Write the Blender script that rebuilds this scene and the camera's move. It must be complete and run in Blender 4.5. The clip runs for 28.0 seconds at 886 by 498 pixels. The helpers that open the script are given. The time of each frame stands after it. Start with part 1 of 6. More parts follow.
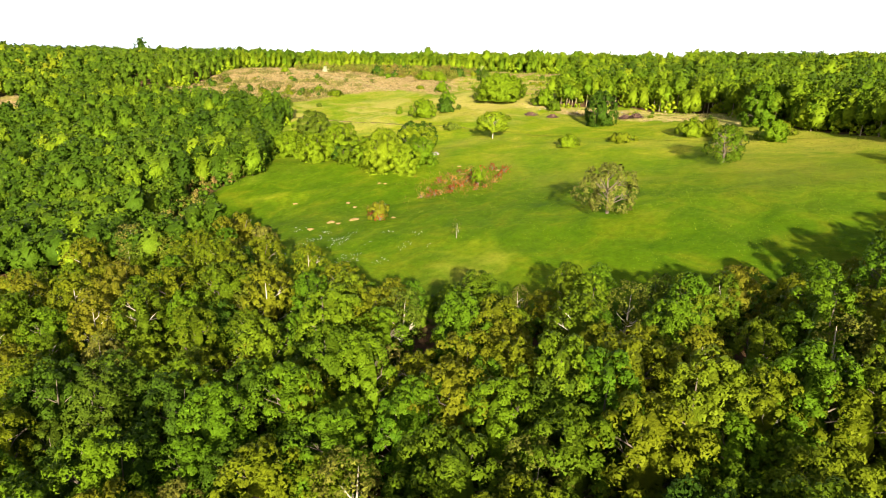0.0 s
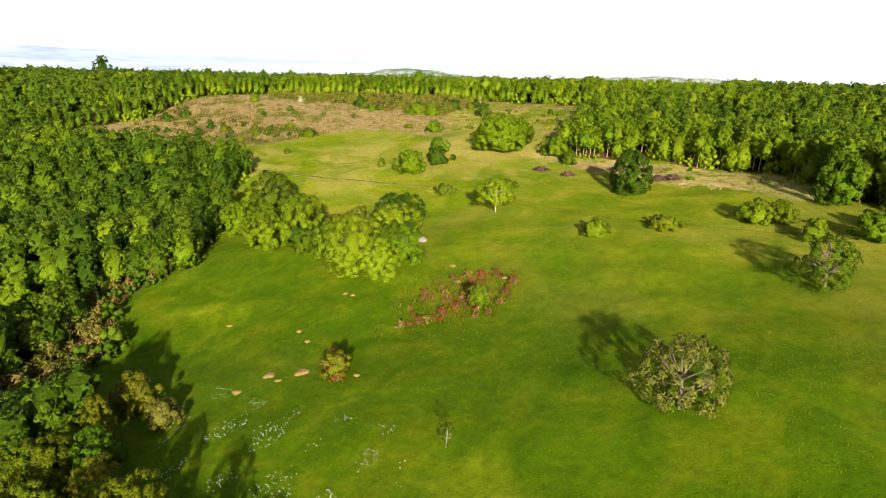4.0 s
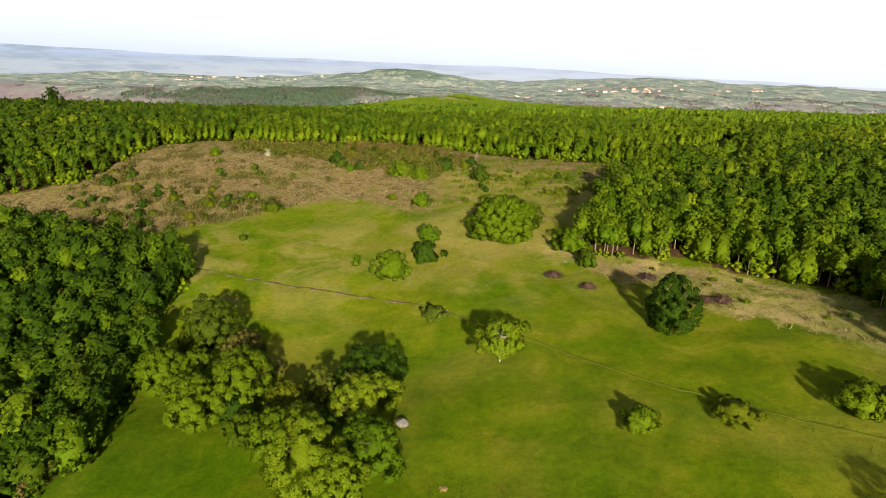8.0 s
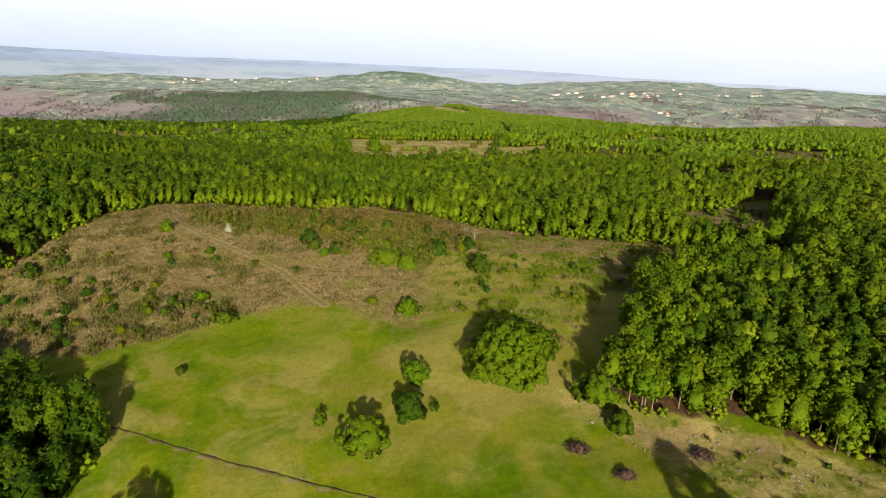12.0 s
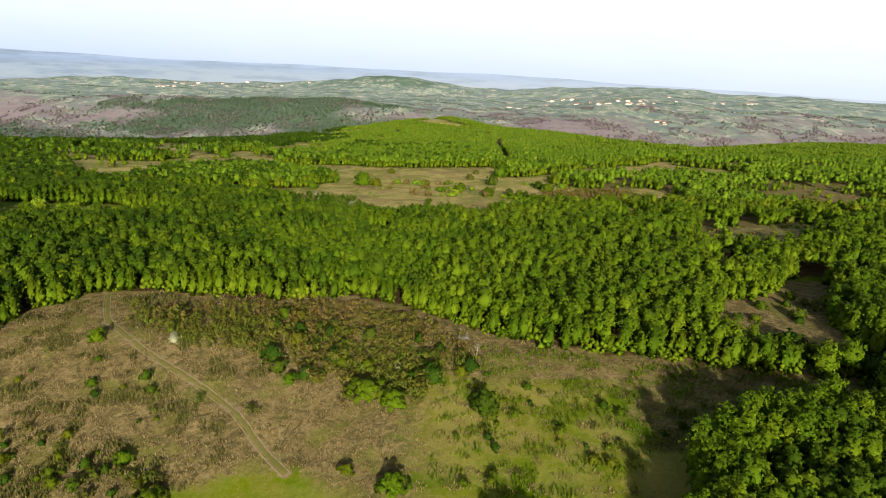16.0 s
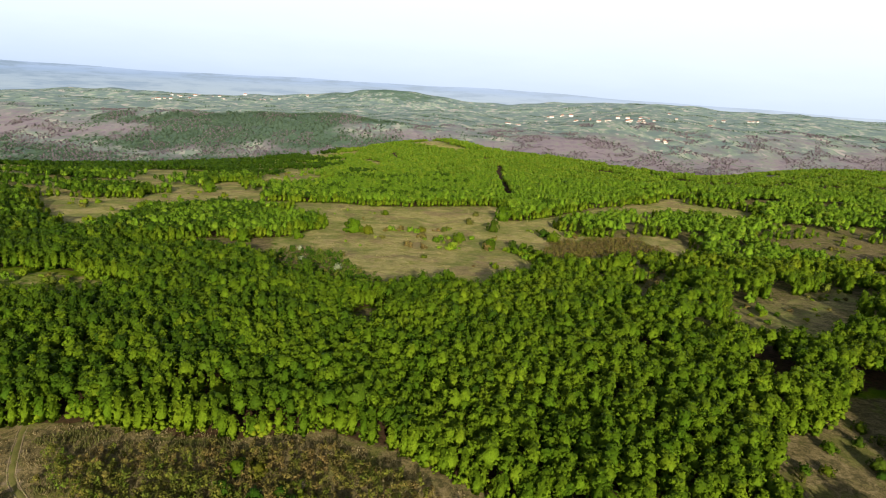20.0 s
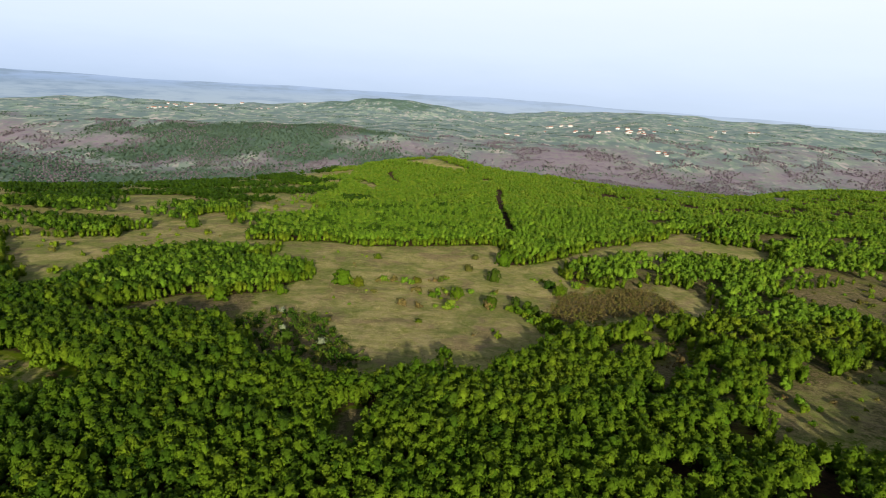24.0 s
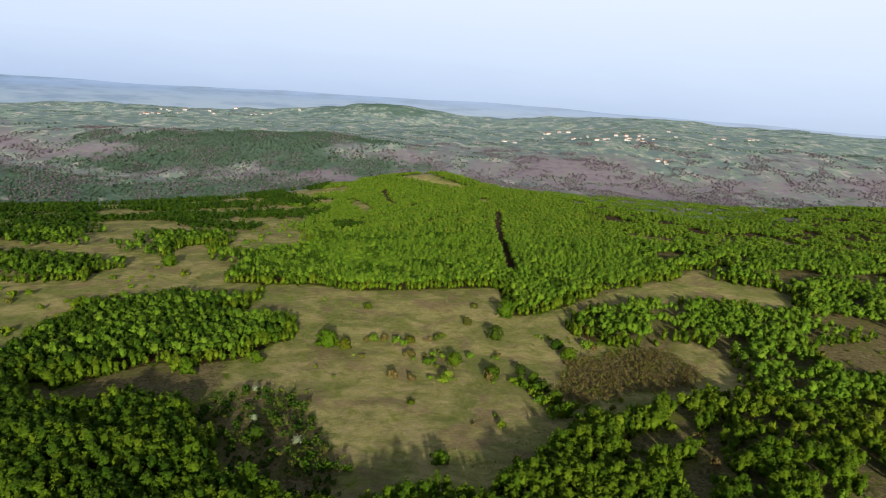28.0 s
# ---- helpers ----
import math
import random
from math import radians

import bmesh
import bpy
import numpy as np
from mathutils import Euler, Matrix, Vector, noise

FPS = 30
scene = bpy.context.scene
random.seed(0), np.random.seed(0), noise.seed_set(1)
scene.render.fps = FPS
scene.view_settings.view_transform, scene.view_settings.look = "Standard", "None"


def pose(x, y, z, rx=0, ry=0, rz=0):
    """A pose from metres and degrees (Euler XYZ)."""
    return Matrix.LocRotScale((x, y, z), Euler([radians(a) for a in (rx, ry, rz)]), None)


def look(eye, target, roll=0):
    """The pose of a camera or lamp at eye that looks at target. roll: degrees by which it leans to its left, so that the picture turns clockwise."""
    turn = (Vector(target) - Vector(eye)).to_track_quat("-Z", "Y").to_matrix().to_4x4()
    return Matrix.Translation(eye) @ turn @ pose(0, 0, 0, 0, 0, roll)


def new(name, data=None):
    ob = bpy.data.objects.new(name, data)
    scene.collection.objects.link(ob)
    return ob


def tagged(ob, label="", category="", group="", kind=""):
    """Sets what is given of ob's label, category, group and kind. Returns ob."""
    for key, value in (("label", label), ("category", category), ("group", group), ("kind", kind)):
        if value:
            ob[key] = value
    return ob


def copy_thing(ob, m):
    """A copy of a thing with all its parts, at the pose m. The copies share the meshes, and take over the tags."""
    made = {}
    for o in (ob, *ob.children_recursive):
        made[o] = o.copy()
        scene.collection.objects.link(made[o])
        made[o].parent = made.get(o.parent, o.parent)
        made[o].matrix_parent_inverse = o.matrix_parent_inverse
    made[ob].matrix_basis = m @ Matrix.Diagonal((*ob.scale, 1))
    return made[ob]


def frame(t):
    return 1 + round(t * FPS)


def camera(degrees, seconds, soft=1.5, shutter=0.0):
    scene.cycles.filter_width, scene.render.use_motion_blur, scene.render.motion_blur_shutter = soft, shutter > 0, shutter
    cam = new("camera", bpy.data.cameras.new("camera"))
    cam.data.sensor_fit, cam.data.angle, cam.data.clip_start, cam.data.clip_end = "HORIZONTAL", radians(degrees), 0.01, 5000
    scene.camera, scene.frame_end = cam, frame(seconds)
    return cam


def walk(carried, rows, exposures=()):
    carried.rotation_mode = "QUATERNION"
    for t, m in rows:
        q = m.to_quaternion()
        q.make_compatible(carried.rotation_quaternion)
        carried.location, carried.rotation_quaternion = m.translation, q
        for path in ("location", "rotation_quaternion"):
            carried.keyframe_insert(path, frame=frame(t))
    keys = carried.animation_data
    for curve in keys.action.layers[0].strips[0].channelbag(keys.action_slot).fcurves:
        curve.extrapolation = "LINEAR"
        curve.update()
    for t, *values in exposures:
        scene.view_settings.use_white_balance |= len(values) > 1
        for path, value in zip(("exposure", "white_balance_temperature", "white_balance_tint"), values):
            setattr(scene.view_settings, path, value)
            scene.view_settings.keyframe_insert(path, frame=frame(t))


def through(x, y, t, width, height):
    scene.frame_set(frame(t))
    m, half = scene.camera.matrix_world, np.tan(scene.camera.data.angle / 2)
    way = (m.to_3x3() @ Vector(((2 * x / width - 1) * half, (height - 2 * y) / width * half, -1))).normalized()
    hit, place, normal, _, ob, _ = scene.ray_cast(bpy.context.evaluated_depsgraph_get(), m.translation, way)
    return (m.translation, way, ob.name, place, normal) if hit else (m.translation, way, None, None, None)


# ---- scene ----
cam = camera(70, 28.0, soft=1.0)

# Seconds, place, turn to the left, pitch and roll of the flight
FLIGHT = [
    (0, 0.00, 0.00, 30.00, 2.68, -16.09, 1.95),
    (0.5, 0.01, 6.57, 30.57, 2.69, -16.20, 1.86),
    (1, -0.05, 13.04, 31.37, 2.68, -16.21, 1.81),
    (1.5, -0.18, 19.43, 32.62, 2.66, -16.18, 1.79),
    (2, -0.36, 25.72, 34.32, 2.62, -16.17, 1.81),
    (2.5, -0.58, 32.02, 36.50, 2.56, -16.11, 1.86),
    (3, -0.84, 38.20, 38.83, 2.49, -16.12, 1.92),
    (3.5, -1.14, 44.31, 41.39, 2.42, -16.11, 1.99),
    (5.5, -2.49, 67.78, 51.73, 2.08, -16.16, 2.02),
    (6, -2.80, 73.71, 54.34, 1.95, -16.21, 2.02),
    (6.5, -3.13, 79.80, 57.03, 1.85, -16.18, 2.05),
    (7, -3.38, 85.92, 59.65, 1.73, -16.23, 2.11),
    (7.5, -3.58, 92.06, 62.28, 1.65, -16.25, 2.19),
    (8, -3.83, 98.16, 64.79, 1.58, -16.32, 2.25),
    (8.5, -4.05, 104.24, 67.31, 1.52, -16.30, 2.32),
    (9, -4.22, 110.23, 69.77, 1.51, -16.32, 2.38),
    (9.5, -4.35, 116.25, 72.29, 1.48, -16.27, 2.43),
    (10, -4.47, 122.21, 74.70, 1.44, -16.31, 2.46),
    (10.5, -4.64, 128.12, 77.21, 1.40, -16.25, 2.46),
    (11, -4.76, 133.90, 79.72, 1.33, -16.24, 2.43),
    (11.5, -4.86, 139.79, 82.39, 1.27, -16.26, 2.39),
    (12, -5.03, 145.74, 85.01, 1.23, -16.34, 2.38),
    (12.5, -5.33, 151.88, 87.61, 1.15, -16.35, 2.43),
    (14.5, -7.53, 176.73, 97.46, 0.69, -16.42, 2.67),
    (15, -7.88, 182.82, 99.82, 0.63, -16.38, 2.71),
    (15.5, -8.04, 188.83, 102.17, 0.60, -16.25, 2.73),
    (16, -8.12, 194.74, 104.47, 0.60, -16.16, 2.76),
    (16.5, -8.15, 200.68, 106.76, 0.59, -15.98, 2.80),
    (17, -8.28, 206.61, 109.03, 0.61, -15.83, 2.84),
    (17.5, -8.56, 212.60, 111.40, 0.56, -15.72, 2.95),
    (18, -8.88, 218.59, 113.78, 0.51, -15.62, 3.05),
    (18.5, -9.16, 224.58, 116.20, 0.46, -15.47, 3.11),
    (19, -9.38, 230.48, 118.62, 0.42, -15.38, 3.16),
    (19.5, -9.57, 236.31, 121.18, 0.41, -15.25, 3.20),
    (20, -9.71, 241.90, 123.77, 0.43, -15.19, 3.25),
    (20.5, -9.84, 247.22, 126.41, 0.47, -15.04, 3.25),
    (21, -9.98, 252.48, 129.07, 0.47, -14.91, 3.25),
    (21.5, -10.16, 257.82, 131.80, 0.48, -14.81, 3.25),
    (23.5, -10.93, 279.83, 142.90, 0.31, -14.72, 3.36),
    (24, -11.14, 285.58, 145.70, 0.28, -14.71, 3.40),
    (24.5, -11.38, 291.57, 148.57, 0.25, -14.67, 3.44),
    (25, -11.61, 297.76, 151.42, 0.20, -14.70, 3.51),
    (25.5, -11.85, 304.10, 154.30, 0.17, -14.66, 3.50),
    (26, -12.08, 310.53, 157.12, 0.12, -14.66, 3.48),
    (26.5, -12.29, 316.98, 159.91, 0.07, -14.63, 3.47),
    (27, -12.49, 323.38, 162.62, 0.04, -14.61, 3.46),
    (27.5, -12.68, 329.72, 165.25, 0.01, -14.58, 3.44),
    (28, -12.87, 336.00, 167.80, -0.02, -14.56, 3.40),
]


def aim(t, x, y, z, yaw, pitch, roll):
    a, p = radians(yaw), radians(pitch)
    way = Vector((-math.sin(a) * math.cos(p), math.cos(a) * math.cos(p), math.sin(p)))
    eye = Vector((x, y, z))
    return t, look(eye, eye + way, roll)


walk(cam, [aim(*row) for row in FLIGHT],
     exposures=[(0, 1.75, 6900, 16), (2, 1.6, 6900, 16), (4, 1.15, 6900, 15), (9, 0.42, 6750, 13), (12, 0.36, 6700, 12), (15, 0.36, 6500, 10), (20, 0.3, 6150, 9), (28, -0.06, 5750, 9)])

# ---- world and sun: low evening sun behind the flight ----
SUN_UP, SUN_SIDE = radians(17), radians(8)
world = bpy.data.worlds.new("world")
scene.world = world
world.use_nodes = True
wn = world.node_tree.nodes
wn.clear()
sky = wn.new("ShaderNodeTexSky")
sky.sky_type, sky.sun_disc = "NISHITA", False
sky.sun_elevation, sky.sun_rotation = SUN_UP, math.pi - SUN_SIDE
sky.air_density, sky.dust_density, sky.ozone_density = 1.0, 3.0, 1.0
wbg = wn.new("ShaderNodeBackground")
wbg.inputs["Strength"].default_value = 0.05
wout = wn.new("ShaderNodeOutputWorld")
world.node_tree.links.new(sky.outputs[0], wbg.inputs["Color"])
world.node_tree.links.new(wbg.outputs[0], wout.inputs["Surface"])

sun = new("sun", bpy.data.lights.new("sun", "SUN"))
sun.data.energy, sun.data.angle, sun.data.color = 5.0, radians(1.6), (1.0, 0.9, 0.72)
toward = Vector((math.sin(SUN_SIDE) * math.cos(SUN_UP), -math.cos(SUN_SIDE) * math.cos(SUN_UP), math.sin(SUN_UP)))
sun.matrix_world = look(toward * 300, (0, 0, 0))

# ---- the lie of the land ----
KY = np.array([-1500, -60, 10, 45, 85, 125, 155, 195, 217, 240, 256, 277, 307, 322, 365, 420, 485, 540, 600, 650, 690, 771, 850,
               990, 1150, 1300, 1450, 1600, 1950, 2900, 3700, 4900, 5300], float)
KZ = np.array([-6, -13, -16, -14, -7, -1, 0, 5.3, 6.3, 9.3, 11.4, 15, 20, 22, 28, 28.5, 26, 22.5, 17, 13, 11, 9, 6,
               3, -4, -10, -13, -11, -44, -72, -72, -45, -45], float)
CY = np.array([-1500, 60, 125, 155, 195, 217, 240, 256, 300, 360, 500, 690, 800, 1000, 1500, 2600, 5300], float)
CS = np.array([0.12, 0.17, 0.18, 0.17, 0.12, 0.12, 0.09, 0.06, 0.075, 0.025, 0.01, 0.015, 0.025, 0.05, 0.07, 0.02, 0.0], float)


def wave(x, y, size, seed):
    """Cheap smooth noise, about -1 to 1."""
    r = np.random.RandomState(seed)
    s = 0.0
    for _ in range(6):
        a, k, p = r.uniform(0, 6.28), r.uniform(0.6, 1.8) * 6.28 / size, r.uniform(0, 6.28)
        s = s + np.sin((x * np.cos(a) + y * np.sin(a)) * k + p)
    return s / 3.2


def smooth(t):
    t = np.clip(t, 0, 1)
    return t * t * (3 - 2 * t)


def hill_edge(x):
    """Where the plantation hill falls away into the valley."""
    s = 0.0
    for d in (-60, -30, 0, 30, 60):
        s = s + np.interp(x + d, [-1200, -700, -400, -290, -217, -117, -37, 27, 131, 227, 285, 349, 375, 439, 583, 742, 1200],
                          [1300, 1350, 1450, 1500, 1570, 1660, 1640, 1500, 1440, 1400, 1285, 1235, 1205, 1230, 1370, 1470, 1500])
    return s / 5


def height(x, y):
    x, y = np.asarray(x, float), np.asarray(y, float)
    h = np.clip(np.abs(y) * 0.05, 8, 120)
    z = 0.0
    for k, d in zip((0.1, 0.2, 0.4, 0.2, 0.1), (-1, -0.5, 0, 0.5, 1)):
        z = z + k * np.interp(y + d * h, KY, KZ)
    w = 150 + 0.25 * np.maximum(y, 0)
    z = z + np.interp(y, CY, CS) * w * np.tanh(x / w) * np.where(x > 0, 1 - smooth((y - 850) / 250), 1)
    z = z - 88 * smooth((y - hill_edge(x)) / 420) * (1 - 0.85 * smooth((y - 2400) / 520))
    z = z - 90 * np.exp(-((x + 850) / 450) ** 2 - ((y - 1900) / 520) ** 2)
    z = z + 34 * np.exp(-((x + 700) / 520) ** 2 - ((y - 2900) / 330) ** 2)
    z = z + 92 * np.exp(-((x + 480) / 420) ** 2 - ((y - 4700) / 420) ** 2)
    z = z + 9 * np.exp(-((x + 40) / 120) ** 2 - ((y - 1610) / 90) ** 2)
    z = z + 78 * smooth((x - 100) / 1100) * smooth((y - 2500) / 1300)
    far = np.clip((y - 1500) / 1200, 0, 1)
    z = z + far * (14 * wave(x, y, 900, 5) + 5 * wave(x, y, 300, 6))
    return z + 0.25 * wave(x, y, 23, 7) + 0.1 * wave(x, y, 7, 8)


# ---- plan: open land among the woods (metres) ----
MEADOW = [(-39, 111), (-27, 104), (-17, 97), (-10, 93), (2, 89), (11, 89), (27, 85), (40, 84), (58, 88), (80, 108), (98, 135),
          (103, 165), (95, 187), (90, 205), (90, 232), (84, 246), (70, 254), (55, 264), (37, 266), (29, 273), (40, 294), (46, 314),
          (53, 322), (67, 327), (82, 328), (104, 334), (102, 345), (81, 352), (61, 356), (44, 359), (25, 361), (7, 369), (-4, 375),
          (-24, 390), (-41, 396), (-60, 392), (-82, 392), (-111, 396), (-126, 393), (-137, 376), (-142, 348), (-146, 332)]
MEADOW += [(-171, 316), (-190, 300), (-150, 289), (-119, 279), (-105, 278), (-89, 267), (-77, 262), (-77, 240), (-68, 210), (-66, 190),
           (-73, 180), (-77, 172), (-65, 159), (-70, 150), (-59, 137)]
CLEARING = [(-155, 825), (-123, 827), (-71, 814), (-8, 827), (38, 836), (36, 761), (58, 770), (82, 789), (110, 819), (145, 848), (186, 872), (223, 911),
            (267, 935), (266, 920), (221, 886), (253, 867), (279, 849), (271, 816), (251, 791), (228, 804), (174, 811), (118, 801), (91, 773), (76, 748),
            (76, 734), (88, 720), (100, 709), (124, 718), (157, 727), (165, 697), (158, 656), (126, 640), (112, 634), (77, 610), (53, 599), (46, 592),
            (38, 573), (27, 561), (17, 552), (4, 538), (-9, 539)]
CLEARING += [(-21, 534), (-28, 527), (-43, 524), (-59, 525), (-81, 533), (-92, 547), (-113, 577), (-128, 602), (-147, 609), (-161, 601), (-171, 594),
             (-197, 592), (-220, 620), (-194, 614), (-182, 638), (-162, 654), (-147, 647), (-141, 656), (-130, 662), (-120, 668), (-113, 690), (-101, 702),
             (-107, 731), (-120, 742), (-142, 740), (-161, 748), (-148, 757), (-149, 786)]
BROWN_SCRUB = [(67, 686), (87, 697), (110, 707), (136, 710), (142, 678), (128, 652), (92, 644), (55, 619), (52, 644)]
LANE = [(-197, 592), (-220, 620), (-194, 614), (-182, 638), (-162, 654), (-130, 662), (-122, 640), (-122, 606), (-147, 609), (-171, 594)]
DARK_THICKET = [(-124, 600), (-108, 628), (-84, 622), (-64, 590), (-50, 564), (-42, 534), (-59, 526), (-81, 534), (-92, 548), (-113, 578)]
PINK_CLEARING = [(71, 584), (88, 601), (107, 619), (114, 612), (109, 597), (85, 570), (70, 568)]
EAST_CLEARING = [(117, 520), (144, 546), (177, 564), (215, 598), (212, 559), (177, 505), (137, 477), (107, 483)]
WEST_CLEARING = [(-381, 789), (-316, 802), (-293, 808), (-305, 841), (-288, 860), (-275, 873), (-272, 952), (-261, 983), (-213, 861), (-207, 822),
                 (-159, 824), (-148, 784), (-212, 776), (-243, 756), (-260, 751), (-257, 702), (-251, 672), (-254, 659), (-261, 635)]
WEST_GLADE = [(-239, 950), (-242, 1019), (-237, 1110), (-175, 1056), (-154, 975), (-197, 932)]
NEAR_WEST_CLEARING = [(-273, 531), (-253, 535), (-220, 540), (-190, 536), (-162, 524), (-152, 508), (-158, 492), (-176, 487), (-194, 484), (-217, 475)]
EAST_GLADE = [(77, 386), (89, 402), (106, 409), (125, 431), (139, 440), (133, 417), (116, 393), (114, 376), (117, 356), (106, 345), (88, 352), (80, 366), (74, 378)]
HILL_GLADE = [(232, 721), (275, 743), (313, 750), (343, 724), (317, 668), (265, 670), (230, 683)]
EAST_BROWN = [(124, 614), (128, 610), (115, 574), (101, 550), (90, 532), (82, 536), (85, 554), (92, 566), (106, 596)]
RED_GAP = [(-49, 468), (-36, 470), (-33, 500), (-46, 502)]
LITTLE_GAP = [(-86, 404), (-80, 400), (-74, 404), (-78, 412), (-84, 411)]
SCRUB = [(-109, 381), (-62, 386), (-38, 389), (-12, 374), (2, 362), (-5, 348), (-13, 335), (-32, 337), (-47, 350), (-73, 356), (-102, 368)]
HEATH = [(-95, 289), (-78, 299), (-62, 308), (-45, 315), (-34, 310), (-24, 304), (-16, 298), (-4, 306), (18, 284), (30, 300), (38, 318), (102, 338), (81, 352), (25, 361),
         (-4, 375), (-41, 396), (-111, 396), (-137, 376), (-146, 332), (-190, 300), (-150, 289)]
BANK = [(14, 275), (24, 266), (32, 256), (41, 246), (56, 230), (72, 218), (80, 206), (92, 215), (92, 235), (72, 252), (55, 264), (37, 266), (25, 274)]
HILL_PATCH = [(-115, 1596), (-60, 1671), (-30, 1571), (25, 1492), (18, 1460), (-45, 1508)]
HILL_NOTCH = [(28, 1393), (60, 1360), (60, 1321), (38, 1345)]
FARM_STRIP = [(-306, 1489), (-255, 1503), (-204, 1526), (-192, 1469), (-261, 1435)]
FIELD_STRIP = [(-180, 1378), (-148, 1341), (-116, 1243), (-119, 1203), (-146, 1261)]
TRACK = [(-41, 312), (-48, 319), (-60, 333), (-75, 344), (-92, 355), (-111, 371), (-122, 392), (-124, 405)]
RIDES = ([(-145, 975), (-103, 1016), (-58, 1084), (-18, 1159), (30, 1245)],
         [(-125, 1465), (-111, 1363), (-93, 1286)],
         [(-173, 1108), (-133, 1124), (-89, 1193), (-51, 1308)])
TRAIL = [(-79, 263), (-68, 259), (-50, 253), (-27, 246), (-15, 243), (-2, 235), (15, 222), (28, 209), (41, 200), (52, 192), (63, 186), (90, 176)]


def inside(poly, x, y):
    x, y = np.broadcast_arrays(np.asarray(x, float), np.asarray(y, float))
    hit = np.zeros(x.shape, bool)
    for (x0, y0), (x1, y1) in zip(poly, poly[1:] + poly[:1]):
        if y0 != y1:
            hit ^= ((y0 > y) != (y1 > y)) & (x < (x1 - x0) * (y - y0) / (y1 - y0) + x0)
    return hit


def soft_inside(poly, x, y, r):
    s = 0.0
    for k in range(7):
        a = k * 6.28 / 6
        d = 0 if k == 6 else r
        s = s + inside(poly, x + d * math.cos(a), y + d * math.sin(a))
    return s / 7


def line_distance(line, x, y):
    best = np.full(np.shape(x), 1e9)
    for (x0, y0), (x1, y1) in zip(line, line[1:]):
        dx, dy = x1 - x0, y1 - y0
        t = np.clip(((x - x0) * dx + (y - y0) * dy) / (dx * dx + dy * dy), 0, 1)
        best = np.minimum(best, np.hypot(x - x0 - t * dx, y - y0 - t * dy))
    return best


OPEN_LAND = (MEADOW, CLEARING, BROWN_SCRUB, PINK_CLEARING, EAST_CLEARING, WEST_CLEARING, NEAR_WEST_CLEARING, EAST_GLADE, FIELD_STRIP, FARM_STRIP, HILL_PATCH, HILL_GLADE, EAST_BROWN, RED_GAP, LITTLE_GAP, WEST_GLADE, HILL_NOTCH)


def open_land(x, y):
    hit = np.zeros(np.shape(x), bool)
    wob = np.where(np.asarray(y) > 450, 4.0, 1.5)
    for poly in OPEN_LAND:
        hit |= inside(poly, x + wob * wave(x, y, 14 + 4 * wob, 11), y + wob * wave(x, y, 14 + 4 * wob, 12))
    return hit


